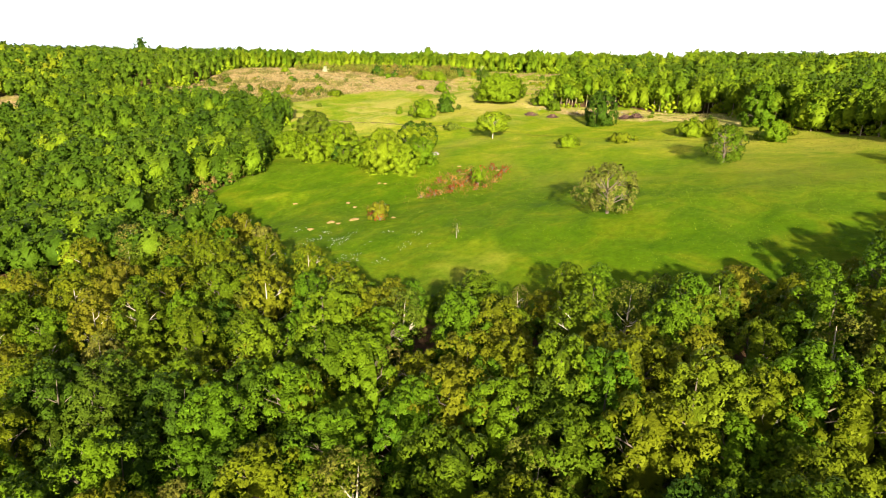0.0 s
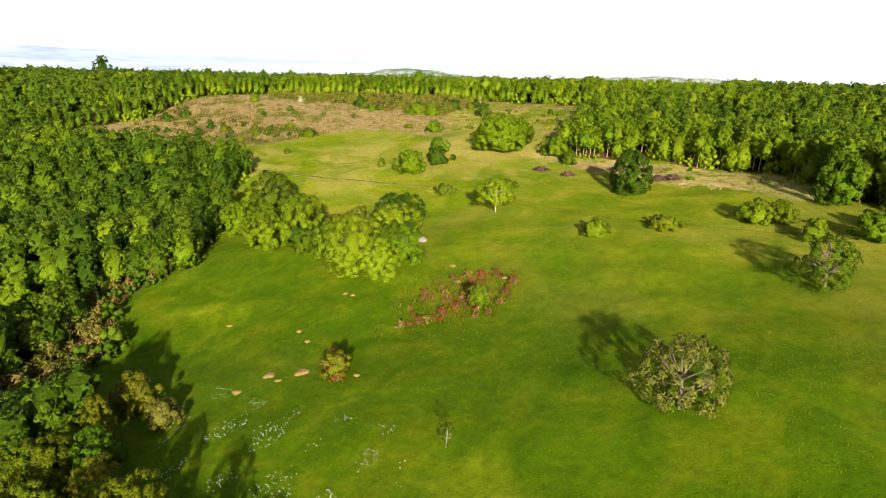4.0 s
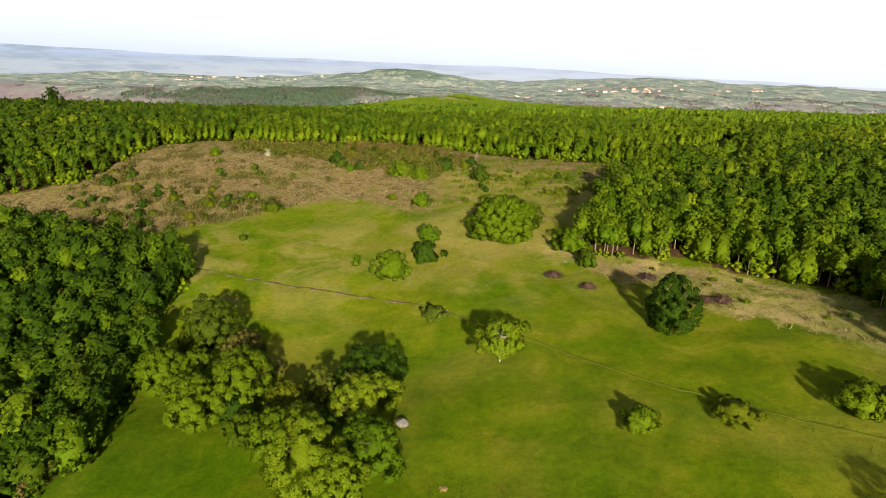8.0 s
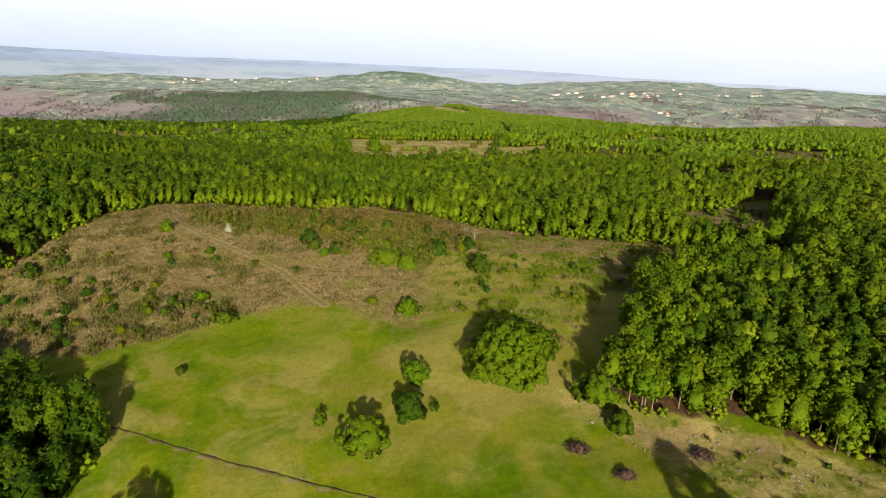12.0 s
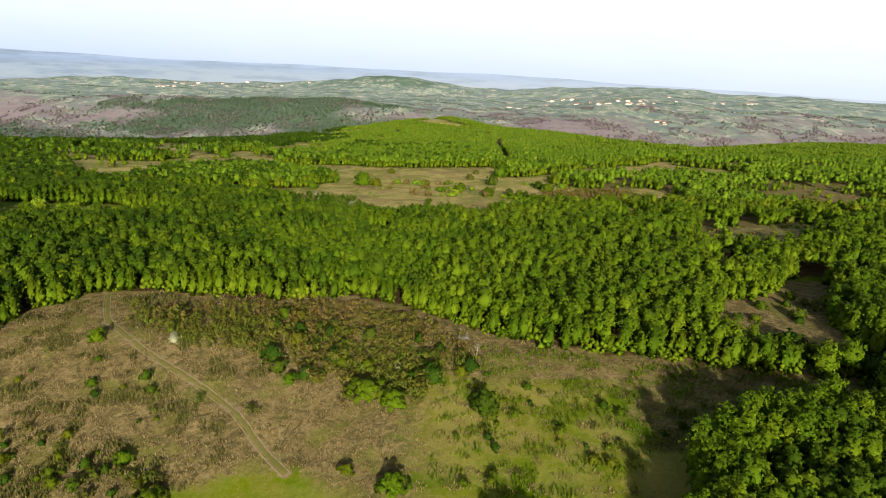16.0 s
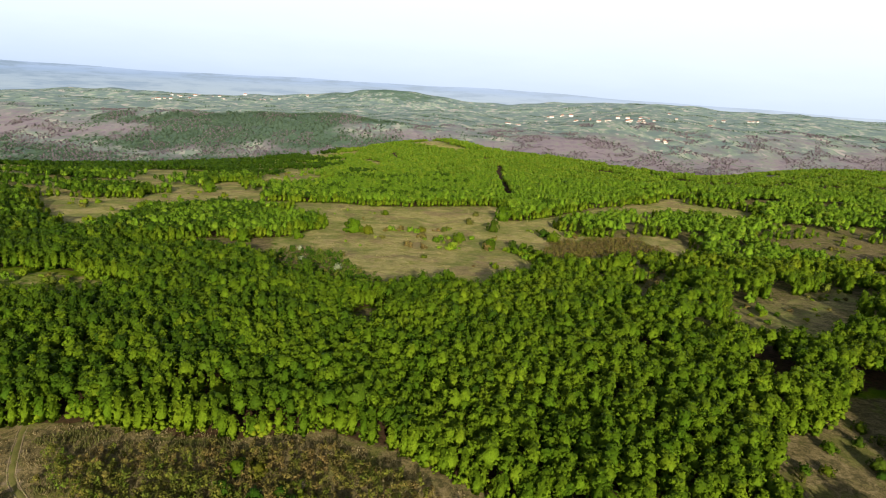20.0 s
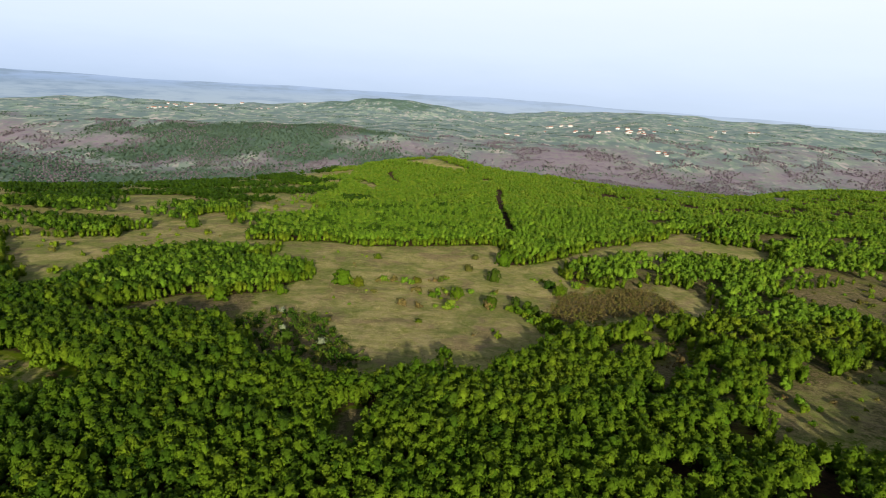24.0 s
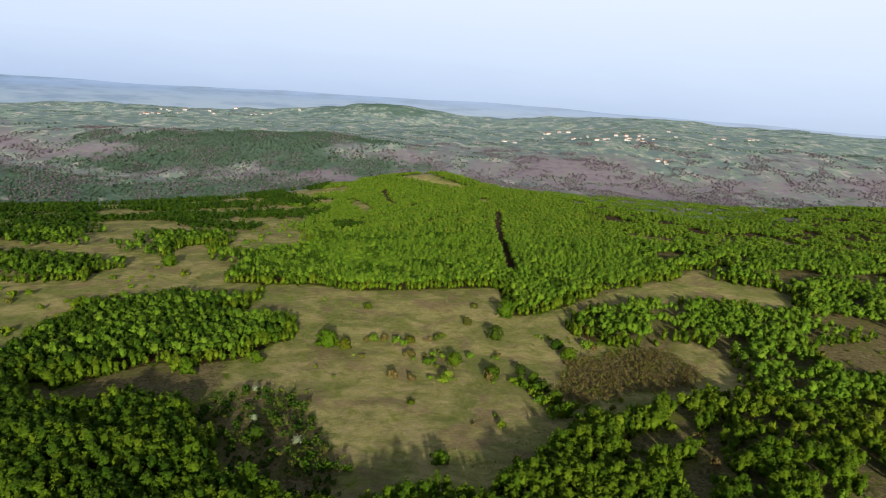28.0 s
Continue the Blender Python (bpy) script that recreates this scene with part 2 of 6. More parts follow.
# ---- materials ----
class Nodes:
    def __init__(self, name):
        self.mat = bpy.data.materials.new(name)
        self.mat.use_nodes = True
        self.tree = self.mat.node_tree
        self.tree.nodes.clear()
        self.out = self.tree.nodes.new("ShaderNodeOutputMaterial")

    def node(self, kind, attribute_name="", operation="", use_clamp=False, data_type="", blend_type="", interpolation_type=""):
        n = self.tree.nodes.new(kind)
        if attribute_name:
            n.attribute_name = attribute_name
        if operation:
            n.operation, n.use_clamp = operation, use_clamp
        if data_type:
            n.data_type, n.blend_type = data_type, blend_type
        if interpolation_type:
            n.interpolation_type = interpolation_type
        return n

    def link(self, a, b):
        self.tree.links.new(a, b)

    def value(self, socket, v):
        if isinstance(v, (int, float, tuple)):
            socket.default_value = (*v, 1.0) if isinstance(v, tuple) and len(v) == 3 and socket.type == "RGBA" else v
        else:
            self.link(v, socket)

    def math(self, op, a, b=0.0, clamp=False):
        n = self.node("ShaderNodeMath", operation=op, use_clamp=clamp)
        self.value(n.inputs[0], a)
        self.value(n.inputs[1], b)
        return n.outputs[0]

    def mix(self, f, a, b, blend="MIX"):
        n = self.node("ShaderNodeMix", data_type="RGBA", blend_type=blend)
        self.value(n.inputs[0], f)
        self.value(n.inputs[6], a)
        self.value(n.inputs[7], b)
        return n.outputs[2]

    def noise(self, scale, detail=3.0, rough=0.55, stretch=None, warp=0.0):
        pos = self.node("ShaderNodeTexCoord").outputs["Object"]
        if stretch:
            m = self.node("ShaderNodeMapping")
            self.link(pos, m.inputs["Vector"])
            m.inputs["Scale"].default_value = stretch
            pos = m.outputs[0]
        n = self.node("ShaderNodeTexNoise")
        self.link(pos, n.inputs["Vector"])
        n.inputs["Scale"].default_value, n.inputs["Detail"].default_value, n.inputs["Roughness"].default_value = scale, detail, rough
        n.inputs["Distortion"].default_value = warp
        return n.outputs["Fac"]

    def ramp(self, f, stops):
        n = self.node("ShaderNodeValToRGB")
        self.value(n.inputs[0], f)
        e = n.color_ramp.elements
        while len(e) < len(stops):
            e.new(0.5)
        for el, (p, c) in zip(e, stops):
            el.position, el.color = p, ((c, c, c, 1) if isinstance(c, (int, float)) else (*c, 1))
        return n.outputs[0]

    def step(self, f, lo, hi):
        n = self.node("ShaderNodeMapRange", interpolation_type="SMOOTHSTEP")
        self.value(n.inputs[0], f)
        n.inputs[1].default_value, n.inputs[2].default_value = lo, hi
        return n.outputs[0]

    def finish(self, colour, rough=0.8, bump=None, strength=0.3, distance=0.1, specular=0.3, through=0.0):
        p = self.node("ShaderNodeBsdfPrincipled")
        self.value(p.inputs["Base Color"], colour)
        self.value(p.inputs["Roughness"], rough)
        p.inputs["Specular IOR Level"].default_value = specular
        if bump is not None:
            b = self.node("ShaderNodeBump")
            b.inputs["Strength"].default_value, b.inputs["Distance"].default_value = strength, distance
            self.link(bump, b.inputs["Height"])
            self.link(b.outputs[0], p.inputs["Normal"])
        end = p.outputs[0]
        if through:
            tr = self.node("ShaderNodeBsdfTranslucent")
            self.value(tr.inputs["Color"], colour)
            mx = self.node("ShaderNodeMixShader")
            mx.inputs[0].default_value = through
            self.link(p.outputs[0], mx.inputs[1])
            self.link(tr.outputs[0], mx.inputs[2])
            end = mx.outputs[0]
        self.link(end, self.out.inputs["Surface"])
        return self.mat


def leaf_material(name, stops, joined, spread=0.35):
    """Foliage: the tree's own tone sets the hue, each leaf spray varies in brightness."""
    m = Nodes(name)
    if joined:
        tone = m.node("ShaderNodeAttribute", attribute_name="tone").outputs["Fac"]
    else:
        tone = m.node("ShaderNodeObjectInfo").outputs["Random"]
    n = m.noise(0.5, 2.0)
    tone = m.math("ADD", tone, m.math("MULTIPLY", m.math("SUBTRACT", n, 0.5), 0.35), clamp=True)
    col = m.ramp(tone, stops)
    isl = m.node("ShaderNodeNewGeometry").outputs["Random Per Island"]
    gain = m.math("ADD", m.math("MULTIPLY", isl, 2 * spread), 1 - spread)
    g = m.node("ShaderNodeCombineColor")
    for k in range(3):
        m.link(gain, g.inputs[k])
    col = m.mix(1.0, col, g.outputs[0], "MULTIPLY")
    clump = m.noise(1.7, 3, 0.65)
    col = m.mix(0.5 if joined else 0.4, col, m.ramp(clump, [(0.32, 0.6), (0.5, 1.0), (0.68, 1.35)]), "MULTIPLY")
    return m.finish(col, rough=0.7, bump=clump, strength=0.5, distance=0.4, specular=0.06, through=0.15)


GREENS = [(0.0, (0.071, 0.138, 0.0046)), (0.4, (0.135, 0.207, 0.0068)), (0.75, (0.178, 0.235, 0.0086)), (1.0, (0.200, 0.229, 0.0121))]
EARLY = [(0.0, (0.054, 0.104, 0.0035)), (0.35, (0.084, 0.124, 0.0040)), (0.65, (0.106, 0.134, 0.0045)), (0.9, (0.118, 0.132, 0.0060)), (1.0, (0.120, 0.122, 0.0090))]
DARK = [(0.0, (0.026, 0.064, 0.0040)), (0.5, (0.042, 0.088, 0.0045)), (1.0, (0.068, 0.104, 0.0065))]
TWIGGY = [(0.0, (0.082, 0.126, 0.0100)), (0.35, (0.108, 0.128, 0.0130)), (0.62, (0.126, 0.114, 0.0240)), (1.0, (0.098, 0.134, 0.0110))]
RED_BROWN = [(0.0, (0.27, 0.085, 0.015)), (0.35, (0.14, 0.035, 0.012)), (0.7, (0.30, 0.15, 0.035)), (1.0, (0.25, 0.18, 0.035))]
leaves_spring = leaf_material("spring_leaves", EARLY, False, 0.12)
leaves_green = leaf_material("green_leaves", [(0.0, (0.050, 0.120, 0.0040)), (0.6, (0.082, 0.150, 0.0045)), (1.0, (0.105, 0.150, 0.0060))], False, 0.14)
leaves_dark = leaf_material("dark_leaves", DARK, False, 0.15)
leaves_twiggy = leaf_material("twiggy_leaves", TWIGGY, False)
leaves_red = leaf_material("red_brown_twigs", RED_BROWN, False)
leaves_white = leaf_material("white_blossom", [(0.0, (0.30, 0.34, 0.18)), (1.0, (0.42, 0.43, 0.28))], False)
wood_leaves = leaf_material("woodland_leaves", GREENS, True, 0.15)
hill_leaves = leaf_material("hillside_leaves", [(0.0, (0.117, 0.218, 0.0109)), (0.5, (0.167, 0.276, 0.0140)), (1.0, (0.226, 0.294, 0.0203))], True, 0.15)
# Darker greens, for deep oaks and for shade put into leaf colour.
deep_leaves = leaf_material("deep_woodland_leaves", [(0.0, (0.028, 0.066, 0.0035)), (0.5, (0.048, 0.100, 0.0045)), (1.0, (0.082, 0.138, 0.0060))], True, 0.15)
wood_twigs = leaf_material("woodland_twigs", [(0.0, (0.098, 0.139, 0.0135)), (0.35, (0.150, 0.146, 0.0225)), (0.62, (0.180, 0.124, 0.0413)), (1.0, (0.128, 0.150, 0.0150))], True)


def bark(name, a, b):
    m = Nodes(name)
    n = m.noise(6.0, 4.0, stretch=(1, 1, 0.25))
    return m.finish(m.mix(n, a, b), rough=0.9, bump=n, strength=0.5, distance=0.05, specular=0.1)


bark_grey = bark("grey_bark", (0.07, 0.055, 0.04), (0.20, 0.17, 0.13))
bark_pale = bark("pale_bark", (0.24, 0.21, 0.16), (0.46, 0.42, 0.34))
bark_light = bark("light_bark", (0.17, 0.14, 0.08), (0.34, 0.29, 0.18))


def ground_material():
    m = Nodes("ground_cover")
    cover_node = m.node("ShaderNodeAttribute", attribute_name="cover")
    cover = cover_node.outputs["Color"]
    far_node = m.node("ShaderNodeAttribute", attribute_name="far")
    far = far_node.outputs["Color"]
    c = m.node("ShaderNodeSeparateColor")
    f = m.node("ShaderNodeSeparateColor")
    m.link(cover, c.inputs[0])
    m.link(far, f.inputs[0])
    big, mid, small, fine = m.noise(0.018, 3), m.noise(0.09, 4, 0.6, warp=0.6), m.noise(0.7, 4, 0.65), m.noise(4.0, 3, 0.6)
    grass = m.ramp(mid, [(0.28, (0.078, 0.148, 0.0040)), (0.45, (0.126, 0.187, 0.0048)), (0.58, (0.178, 0.217, 0.0088)), (0.75, (0.261, 0.248, 0.0280))])
    grass = m.mix(m.step(big, 0.45, 0.65), grass, m.mix(0.5, grass, (0.28, 0.25, 0.045)))
    grass = m.mix(m.step(m.noise(0.032, 4, 0.6, warp=0.8), 0.5, 0.64), grass, m.mix(0.7, grass, (0.075, 0.15, 0.003)))
    straw = m.math("MULTIPLY", far_node.outputs["Alpha"], -0.55, clamp=True)
    grass = m.mix(m.math("MULTIPLY", straw, m.step(m.noise(0.06, 5, 0.6, warp=0.8), 0.43, 0.6)), grass, (0.35, 0.30, 0.09))
    # Lower meadow: lusher grass, with shade at its lower left put into the colour.
    lush_shade = m.math("MULTIPLY", m.math("MAXIMUM", far_node.outputs["Alpha"], 0.0), m.step(m.noise(0.05, 4, 0.6, warp=0.6), 0.18, 0.46))
    grass = m.mix(m.math("MULTIPLY", lush_shade, 0.92), grass, m.ramp(m.noise(0.11, 5, 0.65, warp=0.9), [(0.3, (0.030, 0.080, 0.0015)), (0.5, (0.050, 0.108, 0.002)), (0.68, (0.092, 0.128, 0.004))]))
    tuft = m.ramp(small, [(0.3, 0.72), (0.5, 1.0), (0.7, 1.25)])
    grass = m.mix(0.6, grass, tuft, "MULTIPLY")
    speck = m.ramp(m.noise(2.2, 5, 0.75), [(0.32, 0.55), (0.5, 1.0), (0.68, 1.5)])
    grass = m.mix(0.28, grass, speck, "MULTIPLY")
    dry = m.ramp(m.noise(0.35, 6, 0.7, warp=1.2), [(0.3, (0.079, 0.076, 0.0238)), (0.44, (0.144, 0.117, 0.0510)), (0.54, (0.248, 0.190, 0.0816)), (0.7, (0.351, 0.269, 0.1428))])
    dry = m.mix(m.step(mid, 0.5, 0.62), dry, m.mix(0.65, dry, (0.17, 0.18, 0.035)))
    dry = m.mix(0.8, dry, speck, "MULTIPLY")
    edge = m.math("ADD", m.math("MULTIPLY", m.math("SUBTRACT", mid, 0.5), 1.3), m.math("MULTIPLY", m.math("SUBTRACT", small, 0.5), 0.7))

    def masked(s, lo=0.38, hi=0.62):
        return m.step(m.math("ADD", s, edge), lo, hi)

    col = m.mix(masked(c.outputs[0], 0.3, 0.7), grass, dry)
    pale = m.ramp(m.noise(0.12, 6, 0.7, warp=0.8), [(0.3, (0.234, 0.238, 0.0466)), (0.45, (0.381, 0.340, 0.1041)), (0.6, (0.511, 0.408, 0.1686)), (0.75, (0.433, 0.297, 0.1435))])
    pale = m.mix(m.step(m.noise(0.025, 4, 0.6, warp=0.7), 0.42, 0.6), pale, m.mix(0.6, pale, (0.14, 0.19, 0.03)))
    pale = m.mix(m.step(m.noise(0.04, 4, 0.65, warp=0.5), 0.48, 0.64), pale, m.mix(0.6, pale, (0.26, 0.17, 0.10)))
    pale = m.mix(0.6, pale, m.ramp(m.noise(0.2, 5, 0.7, stretch=(0.7, 1, 1), warp=0.9), [(0.35, 0.7), (0.5, 1.0), (0.65, 1.2)]), "MULTIPLY")
    col = m.mix(masked(cover_node.outputs["Alpha"], 0.3, 0.7), col, m.mix(0.7, pale, speck, "MULTIPLY"))
    litter = m.ramp(small, [(0.3, (0.035, 0.028, 0.0126)), (0.6, (0.105, 0.059, 0.0315)), (0.8, (0.070, 0.084, 0.0140))])
    col = m.mix(masked(c.outputs[2], 0.6, 0.9), col, litter)
    soil = m.ramp(fine, [(0.3, (0.20, 0.15, 0.08)), (0.7, (0.36, 0.28, 0.17))])
    col = m.mix(m.step(m.math("ADD", c.outputs[1], m.math("MULTIPLY", m.math("SUBTRACT", small, 0.5), 0.5)), 0.4, 0.7), col, soil)
    # the far country: bare brown woods, green woods, fields, with haze painted into them
    f1, f2 = m.noise(0.006, 4, 0.6), m.noise(0.03, 4, 0.65)
    plots = m.node("ShaderNodeTexVoronoi")
    mp = m.node("ShaderNodeMapping")
    m.link(m.node("ShaderNodeTexCoord").outputs["Object"], mp.inputs["Vector"])
    mp.inputs["Scale"].default_value, mp.inputs["Rotation"].default_value = (0.011, 0.0045, 0.0), (0, 0, 0.5)
    m.link(mp.outputs[0], plots.inputs["Vector"])
    pick = m.node("ShaderNodeSeparateColor")
    m.link(plots.outputs["Color"], pick.inputs[0])
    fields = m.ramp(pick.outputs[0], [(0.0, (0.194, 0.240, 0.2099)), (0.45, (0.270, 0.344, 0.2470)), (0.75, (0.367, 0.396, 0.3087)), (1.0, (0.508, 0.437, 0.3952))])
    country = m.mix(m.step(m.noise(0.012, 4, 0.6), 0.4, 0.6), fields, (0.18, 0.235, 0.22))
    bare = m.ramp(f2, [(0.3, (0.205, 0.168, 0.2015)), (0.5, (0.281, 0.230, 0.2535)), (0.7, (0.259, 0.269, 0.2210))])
    # Green woods across the valley: their shadow is put into the colour too.
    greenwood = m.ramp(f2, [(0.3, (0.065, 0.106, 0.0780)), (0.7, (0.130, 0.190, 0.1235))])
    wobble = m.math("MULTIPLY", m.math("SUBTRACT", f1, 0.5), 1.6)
    hazed_far_col = m.mix(m.step(m.math("ADD", f.outputs[0], wobble), 0.2, 0.8), country, bare)
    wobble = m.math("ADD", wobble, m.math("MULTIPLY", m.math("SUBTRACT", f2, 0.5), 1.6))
    hazed_far_col = m.mix(m.step(m.math("ADD", f.outputs[1], wobble), 0.25, 0.85), hazed_far_col, greenwood)
    col = m.mix(f.outputs[2], col, hazed_far_col)
    h = m.math("ADD", m.math("MULTIPLY", small, 0.7), m.math("MULTIPLY", fine, 0.35))
    return m.finish(col, rough=0.95, bump=h, strength=0.5, distance=0.4, specular=0.03)


# ---- mesh helpers ----
def mesh_object(name, verts, tris, mat, parent=None, tone=None, label="", smooth=False, normals=None):
    me = bpy.data.meshes.new(name)
    verts, tris = np.asarray(verts, np.float32), np.asarray(tris, np.int32)
    me.vertices.add(len(verts))
    me.vertices.foreach_set("co", verts.ravel())
    me.loops.add(tris.size)
    me.loops.foreach_set("vertex_index", tris.ravel())
    me.polygons.add(len(tris))
    me.polygons.foreach_set("loop_start", np.arange(len(tris), dtype=np.int32) * tris.shape[1])
    me.polygons.foreach_set("use_smooth", np.full(len(tris), smooth))
    if tone is not None:
        me.attributes.new("tone", "FLOAT", "POINT").data.foreach_set("value", np.asarray(tone, np.float32))
    me.update(calc_edges=True)
    if normals is not None:
        me.attributes.new("custom_normal", "FLOAT_VECTOR", "POINT").data.foreach_set("vector", np.asarray(normals, np.float32).ravel())
    me.materials.append(mat)
    ob = new(name, me)
    if parent:
        ob.parent = parent
    if label:
        tagged(ob, label)
    return ob


def part(name, bm, mat, parent, label=""):
    me = bpy.data.meshes.new(name)
    bm.to_mesh(me)
    bm.free()
    me.materials.append(mat)
    ob = new(name, me)
    ob.parent = parent
    if label:
        tagged(ob, label)
    return ob


def thing(name, m, label, category, group="", kind=""):
    ob = new(name)
    ob.matrix_world = m
    return tagged(ob, label, category, group, kind)


GOLD = (1 + 5 ** 0.5) / 2
ICO_V = np.array([(-1, GOLD, 0), (1, GOLD, 0), (-1, -GOLD, 0), (1, -GOLD, 0), (0, -1, GOLD), (0, 1, GOLD), (0, -1, -GOLD), (0, 1, -GOLD),
                  (GOLD, 0, -1), (GOLD, 0, 1), (-GOLD, 0, -1), (-GOLD, 0, 1)]) / math.hypot(1, GOLD)
ICO_F = np.array([(0, 11, 5), (0, 5, 1), (0, 1, 7), (0, 7, 10), (0, 10, 11), (1, 5, 9), (5, 11, 4), (11, 10, 2), (10, 7, 6), (7, 1, 8),
                  (3, 9, 4), (3, 4, 2), (3, 2, 6), (3, 6, 8), (3, 8, 9), (4, 9, 5), (2, 4, 11), (6, 2, 10), (8, 6, 7), (9, 8, 1)])


def unit(v):
    return v / np.maximum(np.linalg.norm(v, axis=-1, keepdims=True), 1e-6)


def crown_lobes(r, tall, wide, base, count):
    """Rounded masses of a crown: centres and radii. base: where the crown starts, as a share of the height."""
    mid, half = tall * (1 + base) / 2, tall * (1 - base) / 2
    d = unit(r.normal(size=(count, 3)))
    d[:, 2] = d[:, 2] * 0.95
    far = r.uniform(0.1, 1.0, (count, 1)) ** 0.6 * 0.76
    c = d * far * np.array([wide, wide, half]) + (0, 0, mid)
    rad = r.uniform(0.34, 0.5, count) * min(wide, half * 1.25) * (1.2 - 0.45 * far[:, 0]) * (16 / max(count, 16)) ** 0.25
    return c, rad


def leaf_cloud(r, centres, radii, count, size, core=0.74, ragged=0.25):
    """Leaf sprays over the lobes, and a faceted mass inside each lobe. Returns vertices and triangles."""
    pick = r.choice(len(radii), count, p=radii ** 2 / (radii ** 2).sum())
    d = unit(r.normal(size=(count, 3)) + (0, 0, 0.2))
    p = centres[pick] + d * radii[pick, None] * r.uniform(0.8 if core else 0.55, 1.0 + ragged, (count, 1))
    n = unit(d * 0.6 + unit(p - centres.mean(0)) * 0.7 + (0, 0, 0.15) + r.normal(size=(count, 3)) * 0.2)
    a = unit(np.cross(n, r.normal(size=(count, 3))))
    b = np.cross(n, a)
    s = size * r.uniform(0.6, 1.35, (count, 1))
    v = np.stack([p - a * s * 0.58, p + a * s * 0.4 + b * s * 0.34 - n * s * 0.08, p + a * s * 0.4 - b * s * 0.34], 1).reshape(-1, 3)
    f = np.arange(count * 3).reshape(-1, 3)
    if core:
        cv = ICO_V[None] * (radii[:, None, None] * core) * r.uniform(0.55, 1.35, (len(radii), 12, 1)) + centres[:, None]
        cf = ICO_F[None] + (np.arange(len(radii)) * 12)[:, None, None] + len(v)
        v, f = np.concatenate([v, cv.reshape(-1, 3)]), np.concatenate([f, cf.reshape(-1, 3)])
    return v, f


def profile(u, full=0.38):
    """How wide a crown is at the height u: 0 its foot, 1 its tip, widest at full."""
    return np.where(u < full, 0.72 + 0.28 * np.sin(np.clip(u / full, 0, 1) * 1.5708), np.sqrt(np.clip(1 - ((u - full) / (1.02 - full)) ** 2, 0.0, 1)))


def clumped_crown(r, tall, wide, base, clumps, per, leaf, bulge, core=0.8, uneven=0.2, full=0.38, gaps=0.0, segs=6, rings=3):
    """A crown of leafy clumps round a faceted inner mass: vertices, triangles and the way each vertex faces."""
    low, high = tall * base, tall * (1 - base)
    k = np.arange(clumps)
    u = np.clip((k + 0.5) / clumps + r.normal(size=clumps) * 0.04, 0.02, 0.99)
    a = k * 2.39996 + r.uniform(0, 6.28) + r.normal(size=clumps) * 0.25
    ph = r.uniform(0, 6.28, 3)
    lean = r.normal(size=2) * 0.1 * wide

    def girth(a, u):
        return 1 + uneven * (0.6 * np.sin(2 * a + ph[0]) + 0.5 * np.sin(3 * a + 5 * u + ph[1]) + 0.4 * np.sin(5 * a - 7 * u + ph[2]))

    rad = wide * profile(u, full) * girth(a, u) * (1 - 0.5 * bulge / wide) * r.uniform(0.8, 1.0, clumps)
    c = np.stack([np.cos(a) * rad + lean[0] * u, np.sin(a) * rad + lean[1] * u, low + (high - bulge * 0.6) * u + r.normal(size=clumps) * 0.12 * bulge], -1)
    out = unit(c - np.array([lean[0] * 0.4, lean[1] * 0.4, low + high * 0.3]))
    keep = r.uniform(size=clumps) >= gaps
    c, out = c[keep], out[keep]
    n = len(c)
    cr = bulge * r.uniform(0.7, 1.25, n)
    pick = np.repeat(np.arange(n), per)
    d = unit(r.normal(size=(len(pick), 3)) + out[pick] * 0.9 + (0, 0, 0.3))
    p = c[pick] + d * cr[pick, None] * r.uniform(0.66, 1.12, (len(pick), 1))
    way = unit(d + r.normal(size=d.shape) * 0.3)
    ta = unit(np.cross(way, r.normal(size=d.shape)))
    tb = np.cross(way, ta)
    s = leaf * r.uniform(0.65, 1.35, (len(pick), 1))
    v = np.stack([p - ta * s * 0.6, p + ta * s * 0.45 - tb * s * 0.48, p + ta * s * 0.45 + tb * s * 0.48], 1).reshape(-1, 3)
    f = np.arange(len(v)).reshape(-1, 3)
    nor = np.repeat(unit(d * 0.75 + out[pick] * 0.45 + (0, 0, 0.1) + r.normal(size=d.shape) * 0.12), 3, 0)
    if core:
        uu = np.linspace(0.0, 0.88, rings)[:, None]
        aa = np.arange(segs)[None] * 6.2832 / segs + uu * 2
        rr = wide * core * profile(uu, full) * girth(aa, uu) * r.uniform(0.85, 1.12, (rings, segs)) * (1 - 0.3 * bulge / wide)
        cv = np.stack([np.cos(aa) * rr + lean[0] * uu, np.sin(aa) * rr + lean[1] * uu, low + high * 0.93 * uu + 0 * aa], -1).reshape(-1, 3)
        cv = np.concatenate([cv, [(lean[0], lean[1], low + high * 0.95)]])
        i = np.arange(segs)
        j = (i + 1) % segs
        cf = [np.stack([i + segs * q, j + segs * q, j + segs * (q + 1)], -1) for q in range(rings - 1)]
        cf += [np.stack([i + segs * q, j + segs * (q + 1), i + segs * (q + 1)], -1) for q in range(rings - 1)]
        cf += [np.stack([i + segs * (rings - 1), j + segs * (rings - 1), 0 * i + segs * rings], -1)]
        f = np.concatenate([f, np.concatenate(cf) + len(v)])
        nor = np.concatenate([nor, unit(cv - (0, 0, low + high * 0.3))])
        v = np.concatenate([v, cv])
    return v, f, nor


